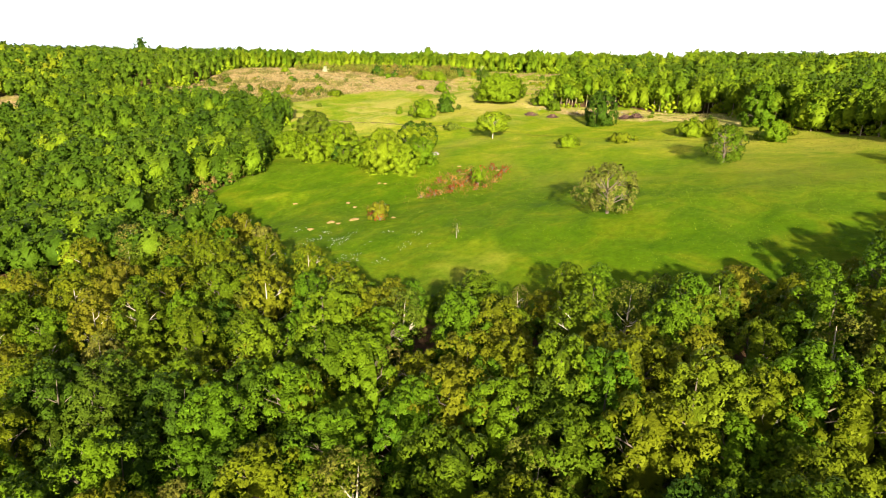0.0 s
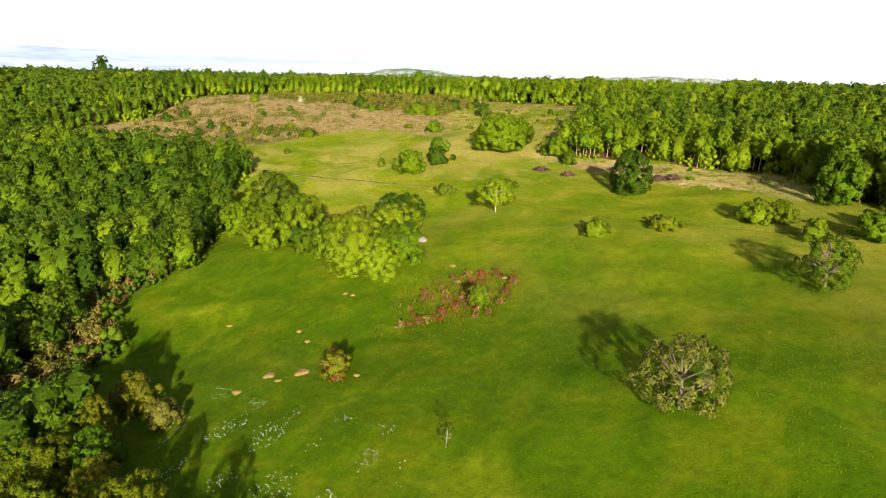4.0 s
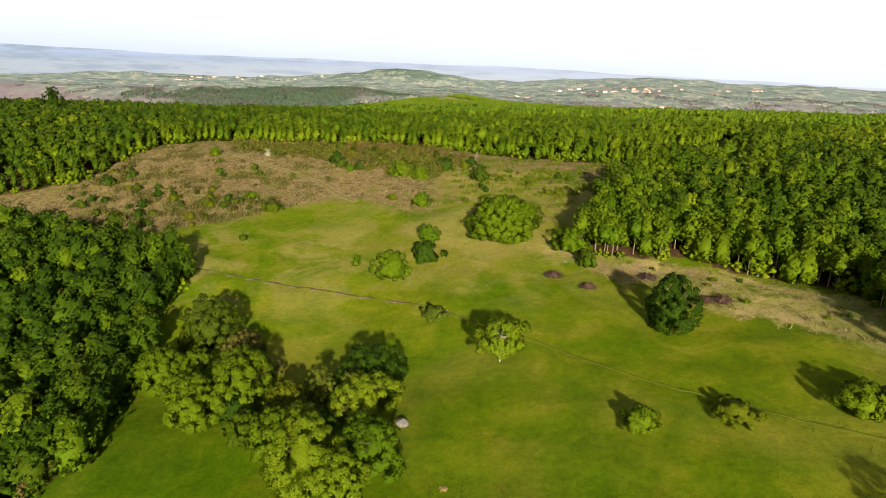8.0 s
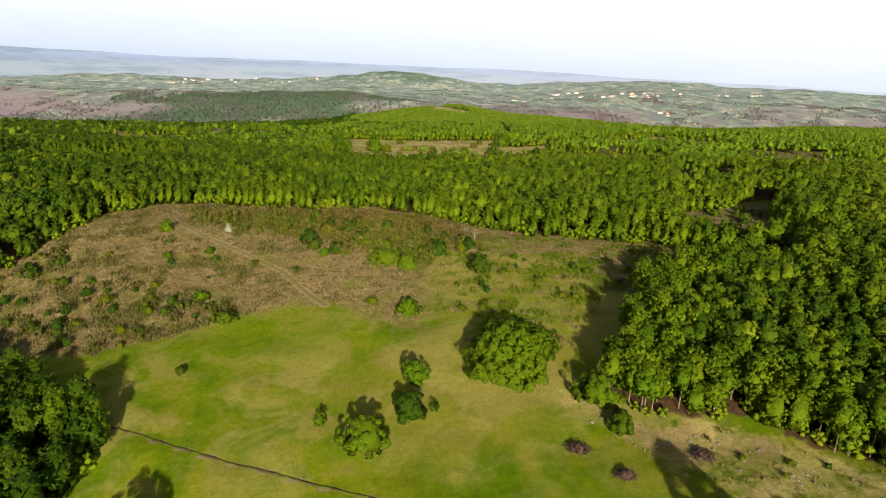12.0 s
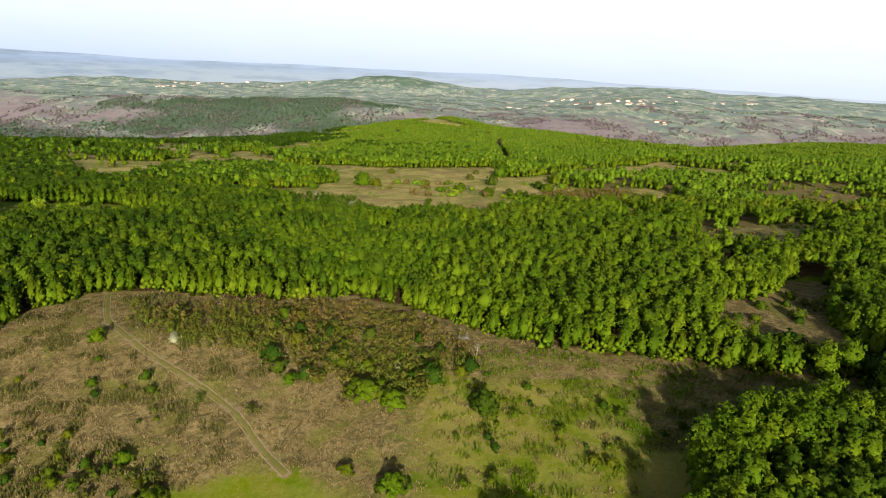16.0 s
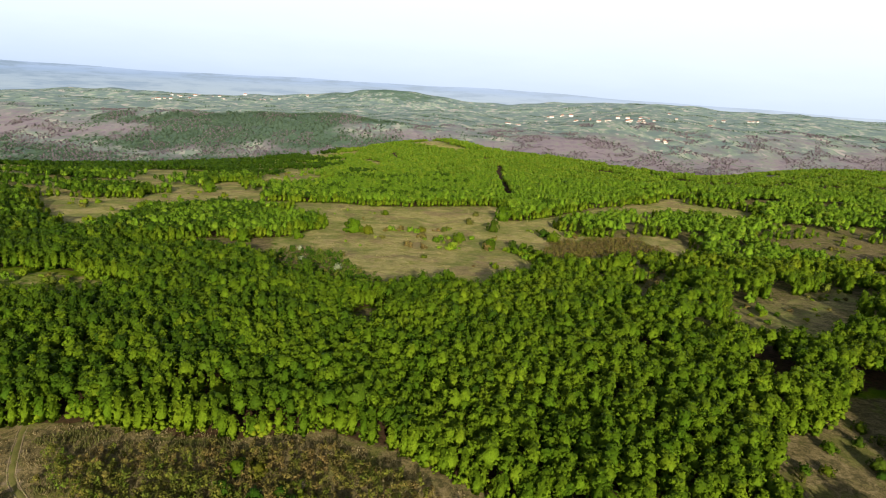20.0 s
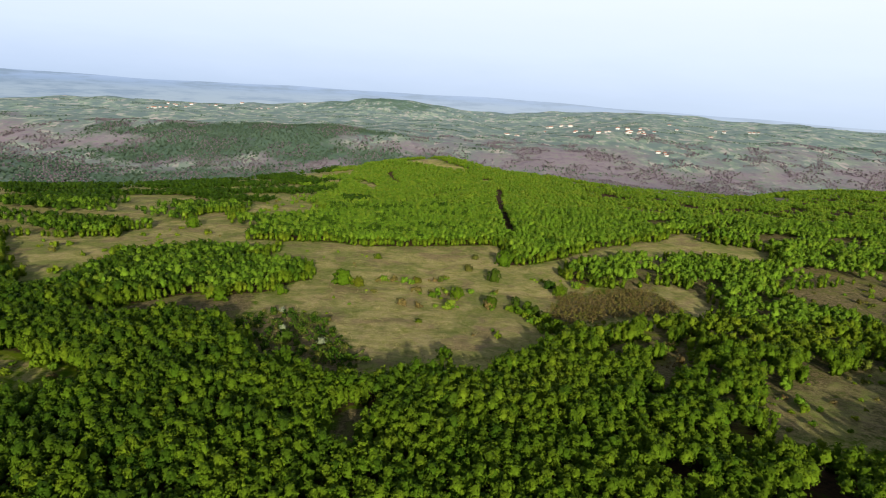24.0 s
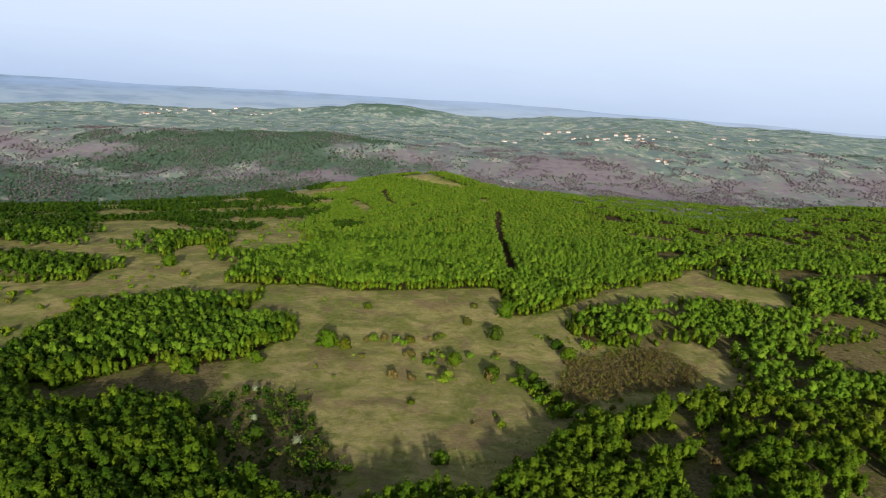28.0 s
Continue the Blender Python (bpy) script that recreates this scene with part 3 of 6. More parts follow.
def tube(points, radii, sides):
    """A tapered limb along points: vertices and triangles."""
    points = np.asarray(points, float)
    vs, fs = [], []
    for k, p in enumerate(points):
        way = unit(points[min(k + 1, len(points) - 1)] - points[max(k - 1, 0)])
        a = unit(np.cross(way, (0.31, 0.95, 0.05)))
        b = np.cross(way, a)
        for s in range(sides):
            t = 6.2832 * s / sides
            vs.append(p + radii[k] * (a * math.cos(t) + b * math.sin(t)))
    for k in range(len(points) - 1):
        for s in range(sides):
            i, j = k * sides + s, k * sides + (s + 1) % sides
            fs += [(i, j, j + sides), (i, j + sides, i + sides)]
    return np.array(vs), np.array(fs)


def joined(pieces):
    vs, fs, n = [], [], 0
    for v, f in pieces:
        vs.append(v)
        fs.append(f + n)
        n += len(v)
    return np.concatenate(vs), np.concatenate(fs)


def trunk_shape(r, tall, wide, thick, limbs, base):
    lean = r.normal(size=2) * 0.04 * tall
    pts = [(0, 0, -0.6), (0, 0, 0.02 * tall), (lean[0] * 0.3, lean[1] * 0.3, 0.3 * tall), (lean[0], lean[1], 0.6 * tall), (lean[0] * 1.3, lean[1] * 1.3, 0.86 * tall)]
    out = [tube(pts, [thick * 1.5, thick * 1.1, thick * 0.8, thick * 0.5, thick * 0.12], 7)]
    for k in range(limbs):
        a, z = k * 2.4 + r.uniform(-0.4, 0.4), r.uniform(max(0.12, base * 0.8), 0.68) * tall
        reach = wide * r.uniform(0.5, 0.9) * (1.1 - 0.5 * z / tall)
        root = np.array([lean[0] * z / tall * 1.3, lean[1] * z / tall * 1.3, z])
        tip = root + np.array([math.cos(a) * reach, math.sin(a) * reach, reach * r.uniform(0.5, 1.0)])
        mid = root * 0.5 + tip * 0.5 + r.normal(size=3) * 0.06 * reach
        out.append(tube([root, mid, tip], [thick * 0.42, thick * 0.28, thick * 0.06], 5))
        for _ in range(2):
            tw = mid + unit(tip - root + r.normal(size=3) * reach * 0.5) * reach * 0.5
            out.append(tube([mid, tw], [thick * 0.2, thick * 0.04], 4))
    return joined(out)


def build_tree(name, label, group, tall, wide, base, lobes, sprays, size, leaf, bark_mat, seed, category="tree", thick=0.0, limbs=8, core=0.74,
               gaps=0.06, ragged=0.22):
    r = np.random.RandomState(seed)
    ob = thing(name, Matrix(), label, category, group)
    v, f = trunk_shape(r, tall, wide, thick or tall * 0.018, limbs, base)
    mesh_object("trunk", v, f, bark_mat, ob, smooth=True)
    v, f, nor = clumped_crown(r, tall, wide, base, lobes * 4, sprays // (lobes * 4), size, wide * 0.13 + 0.2, core * 0.66, ragged, 0.42, gaps, 8, 4)
    mesh_object("crown", v, f, leaf, ob, smooth=True, normals=nor)
    return ob


def build_bush(name, label, group, tall, wide, lobes, sprays, size, leaf, seed, core=0.75, stems=9):
    """A bush: a leafy crown down to the ground on several thin stems."""
    r = np.random.RandomState(seed)
    ob = thing(name, Matrix(), label, "bush", group)
    pieces = []
    for k in range(stems):
        a = k * 2.4
        tip = np.array([math.cos(a) * wide * 0.6, math.sin(a) * wide * 0.6, tall * r.uniform(0.5, 0.9)])
        pieces.append(tube([(0, 0, -0.3), tip * 0.4 + (0, 0, 0.1 * tall), tip], [0.03 * tall, 0.018 * tall, 0.006 * tall], 4))
    v, f = joined(pieces)
    mesh_object("woody_base", v, f, bark_grey, ob)
    v, f, nor = clumped_crown(r, tall, wide, -0.05, lobes * 2, sprays // (lobes * 2), size, min(min(wide, tall) * 0.26, 1.0), core * 0.95, 0.32, 0.35, 0.08, 7, 4)
    v[:, 2] = np.maximum(v[:, 2], 0.02 * tall)
    mesh_object("crown", v, f, leaf, ob, smooth=True, normals=nor)
    return ob


def at(x, y, turn=0.0, scale=1.0, sink=0.15):
    return Matrix.Translation((x, y, float(height(x, y)) - sink)) @ Matrix.Rotation(turn, 4, "Z") @ Matrix.Scale(scale, 4)


def place(ob, x, y, turn=0.0, scale=1.0):
    """A copy at that spot, turned and scaled."""
    c = copy_thing(ob, at(x, y, turn, scale))
    c.matrix_basis = at(x, y, turn, scale)
    return c


def scattered(x0, x1, y0, y1, step, seed, jitter=0.38):
    r = np.random.RandomState(seed)
    gx, gy = np.meshgrid(np.arange(x0, x1, step), np.arange(y0, y1, step * 0.87))
    gx = gx + (np.arange(gx.shape[0])[:, None] % 2) * step * 0.5
    return (gx + r.uniform(-jitter, jitter, gx.shape) * step).ravel(), (gy + r.uniform(-jitter, jitter, gy.shape) * step).ravel()


# ---- ground ----
ys = [-1500, -900, -500, -250, -120, -50, 0]
y = 20.0
while y < 5250:
    ys.append(y)
    y += 3.0 if y < 80 else 2.0 if y < 420 else 3.2 if y < 700 else 5.0 if y < 1000 else max(8.0, 0.018 * y)
ys = np.array(ys)
u = np.linspace(-1, 1, 321)
gy = np.repeat(ys[:, None], len(u), 1)
gx = (0.33 * u + 0.67 * u ** 3)[None] * (420 + 0.95 * np.maximum(gy, 0))
gz = height(gx, gy)
rut = line_distance(TRACK, gx, gy)
trail_d = line_distance(TRAIL, gx, gy)
gz = gz - 0.25 * np.exp(-(trail_d / 1.2) ** 2)
nr, nc = gx.shape
ids = np.arange(nr * nc).reshape(nr, nc)
quads = np.stack([ids[:-1, :-1], ids[:-1, 1:], ids[1:, 1:], ids[1:, :-1]], -1).reshape(-1, 4)
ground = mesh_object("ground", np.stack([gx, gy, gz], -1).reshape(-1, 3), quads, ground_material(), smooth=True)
tagged(ground, "rolling grassy hills with dry heath, woods and far fields", "ground", kind="structure")
dry = np.maximum.reduce([soft_inside(HEATH, gx, gy, 4) * (0.95 - 0.6 * smooth((gx + 30) / 25)), soft_inside(BANK, gx, gy, 3) * 0.4, soft_inside(PINK_CLEARING, gx, gy, 6),
                         soft_inside(EAST_GLADE, gx, gy, 6) * 0.8, soft_inside(RED_GAP, gx, gy, 4), soft_inside(EAST_BROWN, gx, gy, 5), soft_inside(HILL_GLADE, gx, gy, 6), soft_inside(LITTLE_GAP, gx, gy, 3), soft_inside(LANE, gx, gy, 5), soft_inside(BROWN_SCRUB, gx, gy, 8), soft_inside(DARK_THICKET, gx, gy, 8),
                         0.3 * np.clip((gy - 215) / 50, 0, 1) * (gy < 420), 0.85 * ((gy > 346) & (gy < 430)), 0.85 * ((gy > 308) & (gy < 360) & (gx < -62)), 0.85 * ((gy > 292) & (gy < 320) & (gx < -96)),
                         0.6 * ((gy > 318) & (gy < 360) & (gx > 38))])
path = np.maximum(np.exp(-((rut - 0.68) / 0.5) ** 2), 0.8 * np.exp(-(trail_d / 0.9) ** 2) * (gx < -4))
wood = 1.0 - np.maximum.reduce([soft_inside(p, gx, gy, 2.5) for p in OPEN_LAND])
wood = wood * (gy < 2000) * (gy > 18) * (np.abs(gx) < 0.78 * (gy + 20) + 55) * (1 - ((gx < -185) & (gy > 780)))
wood = wood * np.where(gy < 122, (np.abs(gx) < 0.72 * gy + 15) & (gx > -122) & (gx < 104), (gy > 352) | ((gx > -193) & (gx < 219) & (np.abs(gx) < 0.78 * (gy + 20) + 41)))
pasture = np.maximum.reduce([soft_inside(CLEARING, gx, gy, 6) - soft_inside(BROWN_SCRUB, gx, gy, 8) - soft_inside(DARK_THICKET, gx, gy, 8) - soft_inside(LANE, gx, gy, 5), soft_inside(WEST_GLADE, gx, gy, 8) * 0.7, soft_inside(BANK, gx, gy, 3) * 0.62, soft_inside(WEST_CLEARING, gx, gy, 8), soft_inside(EAST_CLEARING, gx, gy, 6) * 0.5,
                             soft_inside(NEAR_WEST_CLEARING, gx, gy, 6) * 0.5, soft_inside(HILL_PATCH, gx, gy, 8), soft_inside(HILL_NOTCH, gx, gy, 8), soft_inside(FARM_STRIP, gx, gy, 8), soft_inside(FIELD_STRIP, gx, gy, 8), 0.9 * ((gx < -185) & (gy > 780) & (gy < 1600))])
broken = smooth((gx - 80) / 40) * smooth((gy - 470) / 40) * (gy < 1150)
wood, dry = wood * (1 - 0.65 * broken), np.maximum(dry, 0.75 * broken)
cover = np.stack([dry, path, wood, pasture], -1)
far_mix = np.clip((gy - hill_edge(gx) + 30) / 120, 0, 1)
bare_w = np.clip(0.75 - np.abs(gy - 2600) / 900 + 0.25 * wave(gx, gy, 700, 21), 0, 1)
green_w = np.clip(1.3 - ((gx + 760) / 640) ** 2 - ((gy - 2740) / 330) ** 2 + 0.5 * wave(gx, gy, 420, 22), 0, 1.0) + 0.75 * smooth((-250 - gx) / 200) * smooth((2520 - gy) / 200) \
    + 0.5 * np.clip(wave(gx, gy, 520, 23) - 0.2, 0, 1) * smooth((gx - 300) / 300) + 0.8 * np.exp(-((gx + 480) / 500) ** 2 - ((gy - 4650) / 350) ** 2)
# Lusher grass towards the lower left, painted darker for the shade there.
lush_shade = smooth((222 - gy - 0.55 * gx) / 80)
far_c = np.stack([bare_w, np.clip(green_w, 0, 1.2), far_mix, lush_shade - smooth((gy - 222 - 0.15 * gx) / 50) * (gy < 420) * (1 - 0.9 * np.exp(-((gx + 54) / 30) ** 2 - ((gy - 300) / 14) ** 2))], -1)
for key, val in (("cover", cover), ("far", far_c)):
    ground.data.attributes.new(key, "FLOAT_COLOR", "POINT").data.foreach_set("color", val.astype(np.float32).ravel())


def ribbon(name, label, line, offset, wide, mat, lift):
    """A strip of worn ground along a line."""
    pts = np.array(line, float)
    d = np.r_[0, np.cumsum(np.hypot(*np.diff(pts, axis=0).T))]
    t = np.arange(0, d[-1], 1.0)
    k = np.array([0.25, 0.5, 0.25])
    x, y = np.interp(t, d, pts[:, 0]), np.interp(t, d, pts[:, 1])
    for _ in range(25):
        x[1:-1], y[1:-1] = np.convolve(x, k, "valid"), np.convolve(y, k, "valid")
    way = np.stack([np.gradient(x), np.gradient(y)], -1)
    way /= np.linalg.norm(way, axis=1)[:, None]
    w = wide * (1 + 0.35 * wave(x, y, 5, 91) + 0.2 * wave(x, y, 2.3, 92))
    rows = []
    for e in (-0.5, -0.2, 0.2, 0.5):
        px, py = x - way[:, 1] * (offset + e * w), y + way[:, 0] * (offset + e * w)
        rows.append(np.stack([px, py, height(px, py) + lift - (0.1 if abs(e) == 0.5 else 0.0)], -1))
    g = np.stack(rows, 1)
    ids = np.arange(g.shape[0] * 4).reshape(-1, 4)
    q = np.stack([ids[:-1, 1:], ids[:-1, :-1], ids[1:, :-1], ids[1:, 1:]], -1).reshape(-1, 4)
    return tagged(mesh_object(name, g.reshape(-1, 3), q, mat, smooth=True), label, "track", kind="structure")


m = Nodes("worn_earth")
n1, n2 = m.noise(0.8, 4), m.noise(5.0, 3)
worn_earth = m.finish(m.mix(m.step(n1, 0.5, 0.68), m.ramp(n2, [(0.3, (0.22, 0.16, 0.085)), (0.7, (0.38, 0.30, 0.18))]), (0.15, 0.17, 0.04)), rough=0.95, bump=n2, strength=0.5, specular=0.02)
m = Nodes("track_grass")
n1, n2 = m.noise(0.6, 4), m.noise(4.0, 3)
track_grass = m.finish(m.mix(n1, m.ramp(n2, [(0.3, (0.10, 0.13, 0.02)), (0.7, (0.17, 0.18, 0.035))]), (0.24, 0.20, 0.075)), rough=0.95, bump=n2, strength=0.5, specular=0.02)
m = Nodes("trodden_grass")
n1, n2 = m.noise(0.6, 4), m.noise(4.0, 3)
faint_grass = m.finish(m.mix(n1, m.ramp(n2, [(0.3, (0.09, 0.13, 0.008)), (0.7, (0.13, 0.17, 0.012))]), (0.14, 0.15, 0.02)), rough=0.95, bump=n2, strength=0.5, specular=0.02)
m = Nodes("dark_earth")
n1, n2 = m.noise(0.5, 4), m.noise(5.0, 3)
dark_earth = m.finish(m.mix(m.step(n1, 0.45, 0.6), m.ramp(n2, [(0.3, (0.06, 0.045, 0.025)), (0.7, (0.14, 0.10, 0.05))]), (0.12, 0.16, 0.02)), rough=0.95, bump=n2, strength=0.5, specular=0.02)
ribbon("track_grass", "green grass strip between the wheel ruts", TRACK, 0.0, 1.6, track_grass, 0.05)
for side in (-1, 1):
    ribbon("track_rut", "bare wheel rut of the dirt track", TRACK, side * 0.95, 0.42, worn_earth, 0.07)
ribbon("trail", "narrow dark worn trail across the meadow", TRAIL[:6], 0.0, 0.5, dark_earth, 0.06)
ribbon("trail", "faint trodden grass trail across the meadow", TRAIL[5:], 0.0, 0.7, faint_grass, 0.05)

# ---- woods far and near, too many trees to count ----
OCTA_V = np.array([(1, 0, 0), (-1, 0, 0), (0, 1, 0), (0, -1, 0), (0, 0, 1), (0, 0, -1)], float)
OCTA_F = np.array([(0, 2, 4), (2, 1, 4), (1, 3, 4), (3, 0, 4), (2, 0, 5), (1, 2, 5), (3, 1, 5), (0, 3, 5)])


def templates(seed, n, tall, wide, base, lobes, sprays, size, core):
    """A few leafy crown shapes with a faceted mass in each lobe."""
    out = []
    for k in range(n):
        r = np.random.RandomState(seed + k)
        c, rad = crown_lobes(r, tall * r.uniform(0.88, 1.12), wide * r.uniform(0.88, 1.12), base, lobes)
        out.append(leaf_cloud(r, c, rad * 1.1, sprays, size, core))
    return out


def lumpy(seed, n, tall, wide, base, lumps, lump, sprays, size):
    """Crown shapes for trees seen from afar: small angular leaf masses over a dome, with a few sprays."""
    out = []
    for k in range(n):
        r = np.random.RandomState(seed + k)
        t, w = tall * r.uniform(0.85, 1.15), wide * r.uniform(0.88, 1.12)
        a = np.arange(lumps) * 2.4 + r.uniform(0, 6)
        up = (np.arange(lumps) + 0.5) / lumps
        out_r = np.sqrt(np.clip(1 - (2 * up - 1) ** 2, 0.05, 1)) * w * 0.66
        c = np.stack([np.cos(a) * out_r, np.sin(a) * out_r, t * base + (t * (1 - base) - lump) * up], -1) + r.normal(size=(lumps, 3)) * 0.18 * lump
        rot = np.stack([np.array(Euler(r.uniform(0, 6, 3)).to_matrix()) for _ in range(lumps)])
        v = np.einsum("lij,vj->lvi", rot, OCTA_V) * r.uniform(0.75, 1.35, (lumps, 6, 1)) * lump + c[:, None]
        v, f = v.reshape(-1, 3), (OCTA_F[None] + (np.arange(lumps) * 6)[:, None, None]).reshape(-1, 3)
        if sprays:
            lv, lf = leaf_cloud(r, c, np.full(lumps, lump * 1.05), sprays, size, 0)
            v, f = np.concatenate([v, lv]), np.concatenate([f, lf + len(v)])
        out.append((v, f))
    return out


def dome(seed, n, tall, wide, base, segs, rings, sprays, size, rough=0.3, lumps=0):
    """Uneven egg-shaped crowns for trees seen from afar, with a few sprays standing out."""
    out = []
    for k in range(n):
        r = np.random.RandomState(seed + k)
        t, w = tall * r.uniform(0.85, 1.15), wide * r.uniform(0.85, 1.15)
        u = np.linspace(0, 0.86, rings)[:, None]
        rad = w * np.where(u < 0.38, 0.72 + 0.74 * u, np.sqrt(np.clip(1 - ((u - 0.38) / 0.62) ** 2, 0.02, 1)))
        a = np.arange(segs)[None] * 6.2832 / segs + u * 2.6 + r.normal(size=(rings, segs)) * 0.16
        rad = rad * (1 + rough * r.uniform(-1, 1, (rings, segs)))
        z = t * (base + (1 - base) * u) + r.normal(size=(rings, segs)) * rough * w * 0.42
        lean = r.normal(size=2) * 0.12 * w
        v = np.stack([np.cos(a) * rad + lean[0] * u, np.sin(a) * rad + lean[1] * u, z], -1).reshape(-1, 3)
        v = np.concatenate([v, [(lean[0], lean[1], t)]])
        i = np.arange(segs)
        j = (i + 1) % segs
        f = [np.stack([i + segs * q, j + segs * q, j + segs * (q + 1)], -1) for q in range(rings - 1)]
        f += [np.stack([i + segs * q, j + segs * (q + 1), i + segs * (q + 1)], -1) for q in range(rings - 1)]
        f = np.concatenate(f + [np.stack([i + segs * (rings - 1), j + segs * (rings - 1), 0 * i + segs * rings], -1)])
        if lumps:
            pick = r.choice(segs * (rings - 1) + 1, lumps, replace=False) + segs
            lv = OCTA_V[None] * r.uniform(0.65, 1.3, (lumps, 6, 1)) * w * 0.42 + v[pick][:, None]
            lf = OCTA_F[None] + (np.arange(lumps) * 6)[:, None, None] + len(v)
            v, f = np.concatenate([v, lv.reshape(-1, 3)]), np.concatenate([f, lf.reshape(-1, 3)])
        if sprays:
            pick = r.choice(segs * (rings - 1), sprays) + segs
            lv, lf = leaf_cloud(r, v[pick] + r.normal(size=(sprays, 3)) * 0.12 * w, np.full(sprays, size * 0.4), sprays, size, 0)
            v, f = np.concatenate([v, lv]), np.concatenate([f, lf + len(v)])
        out.append((v, f))
    return out


def woods(name, label, x, y, kinds, mat, seed, scale=(0.75, 1.25), trunks=0.0, tone=(0.0, 1.0), sink=0.3, trunk_mat=None):
    """One joined wood of many trees from a few crown shapes."""
    r = np.random.RandomState(seed)
    ob = thing(name, Matrix(), label, "woods", kind="stuff")
    which = r.randint(len(kinds), size=len(x))
    z = height(x, y) - sink
    grow = r.uniform(*scale, len(x)) * (1 + 0.12 * wave(x, y, 40, seed))
    hue = np.clip(r.beta(2.2, 2.2, len(x)) * (tone[1] - tone[0]) + tone[0] + 0.12 * wave(x, y, 70, seed + 1), 0, 1)
    vs, fs, ts, ns, n = [], [], [], [], 0
    for k, (v, f, *way) in enumerate(kinds):
        sel = np.where(which == k)[0]
        if not len(sel):
            continue
        a = r.uniform(0, 6.28, len(sel))
        ca, sa, s = np.cos(a)[:, None], np.sin(a)[:, None], grow[sel][:, None]
        up = s * r.uniform(0.9, 1.12, s.shape)
        w = np.stack([(v[:, 0] * ca - v[:, 1] * sa) * s + x[sel, None], (v[:, 0] * sa + v[:, 1] * ca) * s + y[sel, None], v[:, 2] * up + z[sel, None]], -1)
        vs.append(w.reshape(-1, 3))
        if way:
            q = way[0]
            ns.append(np.stack([q[:, 0] * ca - q[:, 1] * sa, q[:, 0] * sa + q[:, 1] * ca, q[:, 2] + 0 * ca], -1).reshape(-1, 3))
        fs.append((f[None] + (np.arange(len(sel)) * len(v))[:, None, None] + n).reshape(-1, 3))
        ts.append(np.repeat(hue[sel], len(v)))
        n += len(sel) * len(v)
    mesh_object("crowns", np.concatenate(vs), np.concatenate(fs), mat, ob, tone=np.concatenate(ts), smooth=True, normals=np.concatenate(ns) if ns else None)
    if trunks:
        v, f = tube([(0, 0, -0.5), (0.1, 0, trunks * 0.4), (0, 0.1, trunks)], [0.17, 0.13, 0.06], 4)
        w = np.stack([v[:, 0] + x[:, None], v[:, 1] + y[:, None], v[:, 2] * grow[:, None] + z[:, None]], -1)
        mesh_object("trunks", w.reshape(-1, 3), (f[None] + (np.arange(len(x)) * len(v))[:, None, None]).reshape(-1, 3), trunk_mat or bark_grey, ob)
    return ob


def wooded(x, y, keep=None):
    ok = ~open_land(x, y)
    if keep is not None:
        ok &= keep(x, y)
    return x[ok], y[ok]


def in_sight(x, y, slack=40):
    return np.abs(x) < 0.78 * (y + 20) + slack


def crowns(seed, n, tall, wide, base, clumps, per, leaf, bulge, core=0.82, full=0.38, uneven=0.2, segs=6, rings=3):
    """A few crown shapes of one size class."""
    out = []
    for k in range(n):
        r = np.random.RandomState(seed + k)
        out.append(clumped_crown(r, tall * r.uniform(0.86, 1.12), wide * r.uniform(0.85, 1.15), base, clumps, per, leaf, bulge, core, uneven, full, 0.0, segs, rings))
    return out


close_kinds = crowns(100, 10, 10.0, 3.0, 0.1, 34, 13, 0.52, 0.75, full=0.48, uneven=0.3)
tall_kinds = crowns(120, 10, 11.0, 2.5, 0.42, 28, 14, 0.52, 0.72, full=0.45, uneven=0.3)
fine_kinds = crowns(130, 24, 9.2, 2.45, 0.46, 17, 8, 0.6, 0.62, full=0.42, uneven=0.3)
mid_kinds = crowns(140, 20, 9.4, 2.7, 0.42, 20, 9, 0.6, 0.66, full=0.45, uneven=0.28)
rim_kinds = crowns(160, 12, 8.8, 2.1, 0.05, 20, 7, 0.62, 0.62, full=0.5, uneven=0.3, segs=5)
far_kinds = crowns(180, 20, 8.8, 2.7, 0.42, 10, 6, 0.9, 0.8, full=0.45, uneven=0.28, segs=5)
far_rim_kinds = crowns(190, 14, 8.0, 2.5, 0.05, 12, 5, 0.95, 0.8, full=0.5, uneven=0.3, segs=5)


def near_open(x, y, d):
    hit = np.zeros(np.shape(x), bool)
    for k in range(8):
        hit |= open_land(x + d * math.cos(k * 0.785), y + d * math.sin(k * 0.785))
    return hit


x, y = wooded(*scattered(-190, -55, 118, 300, 4.4, 31), keep=lambda x, y: in_sight(x, y) & ~((x > -80) & (y > 132) & (y < 180)))
rim = near_open(x, y, 14)
# Darker leaves downhill: deeper green oaks, with the edge's shade in their colour.
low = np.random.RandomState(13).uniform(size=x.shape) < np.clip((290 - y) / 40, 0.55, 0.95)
woods("west_wood", "dense young green oak wood beside the meadow", x[rim & ~low], y[rim & ~low], close_kinds, wood_leaves, 41, trunks=6.0, tone=(-0.1, 0.4))
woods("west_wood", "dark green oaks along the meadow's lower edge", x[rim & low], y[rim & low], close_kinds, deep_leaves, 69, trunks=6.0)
x, y = wooded(*scattered(-190, -55, 118, 300, 4.1, 30), keep=lambda x, y: in_sight(x, y) & ~((x > -80) & (y > 132) & (y < 180)))
rim = near_open(x, y, 13)
# In the ravine, too, shade is put into the oaks' darker leaf colour.
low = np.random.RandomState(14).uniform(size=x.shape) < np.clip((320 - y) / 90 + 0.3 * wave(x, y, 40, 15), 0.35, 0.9)
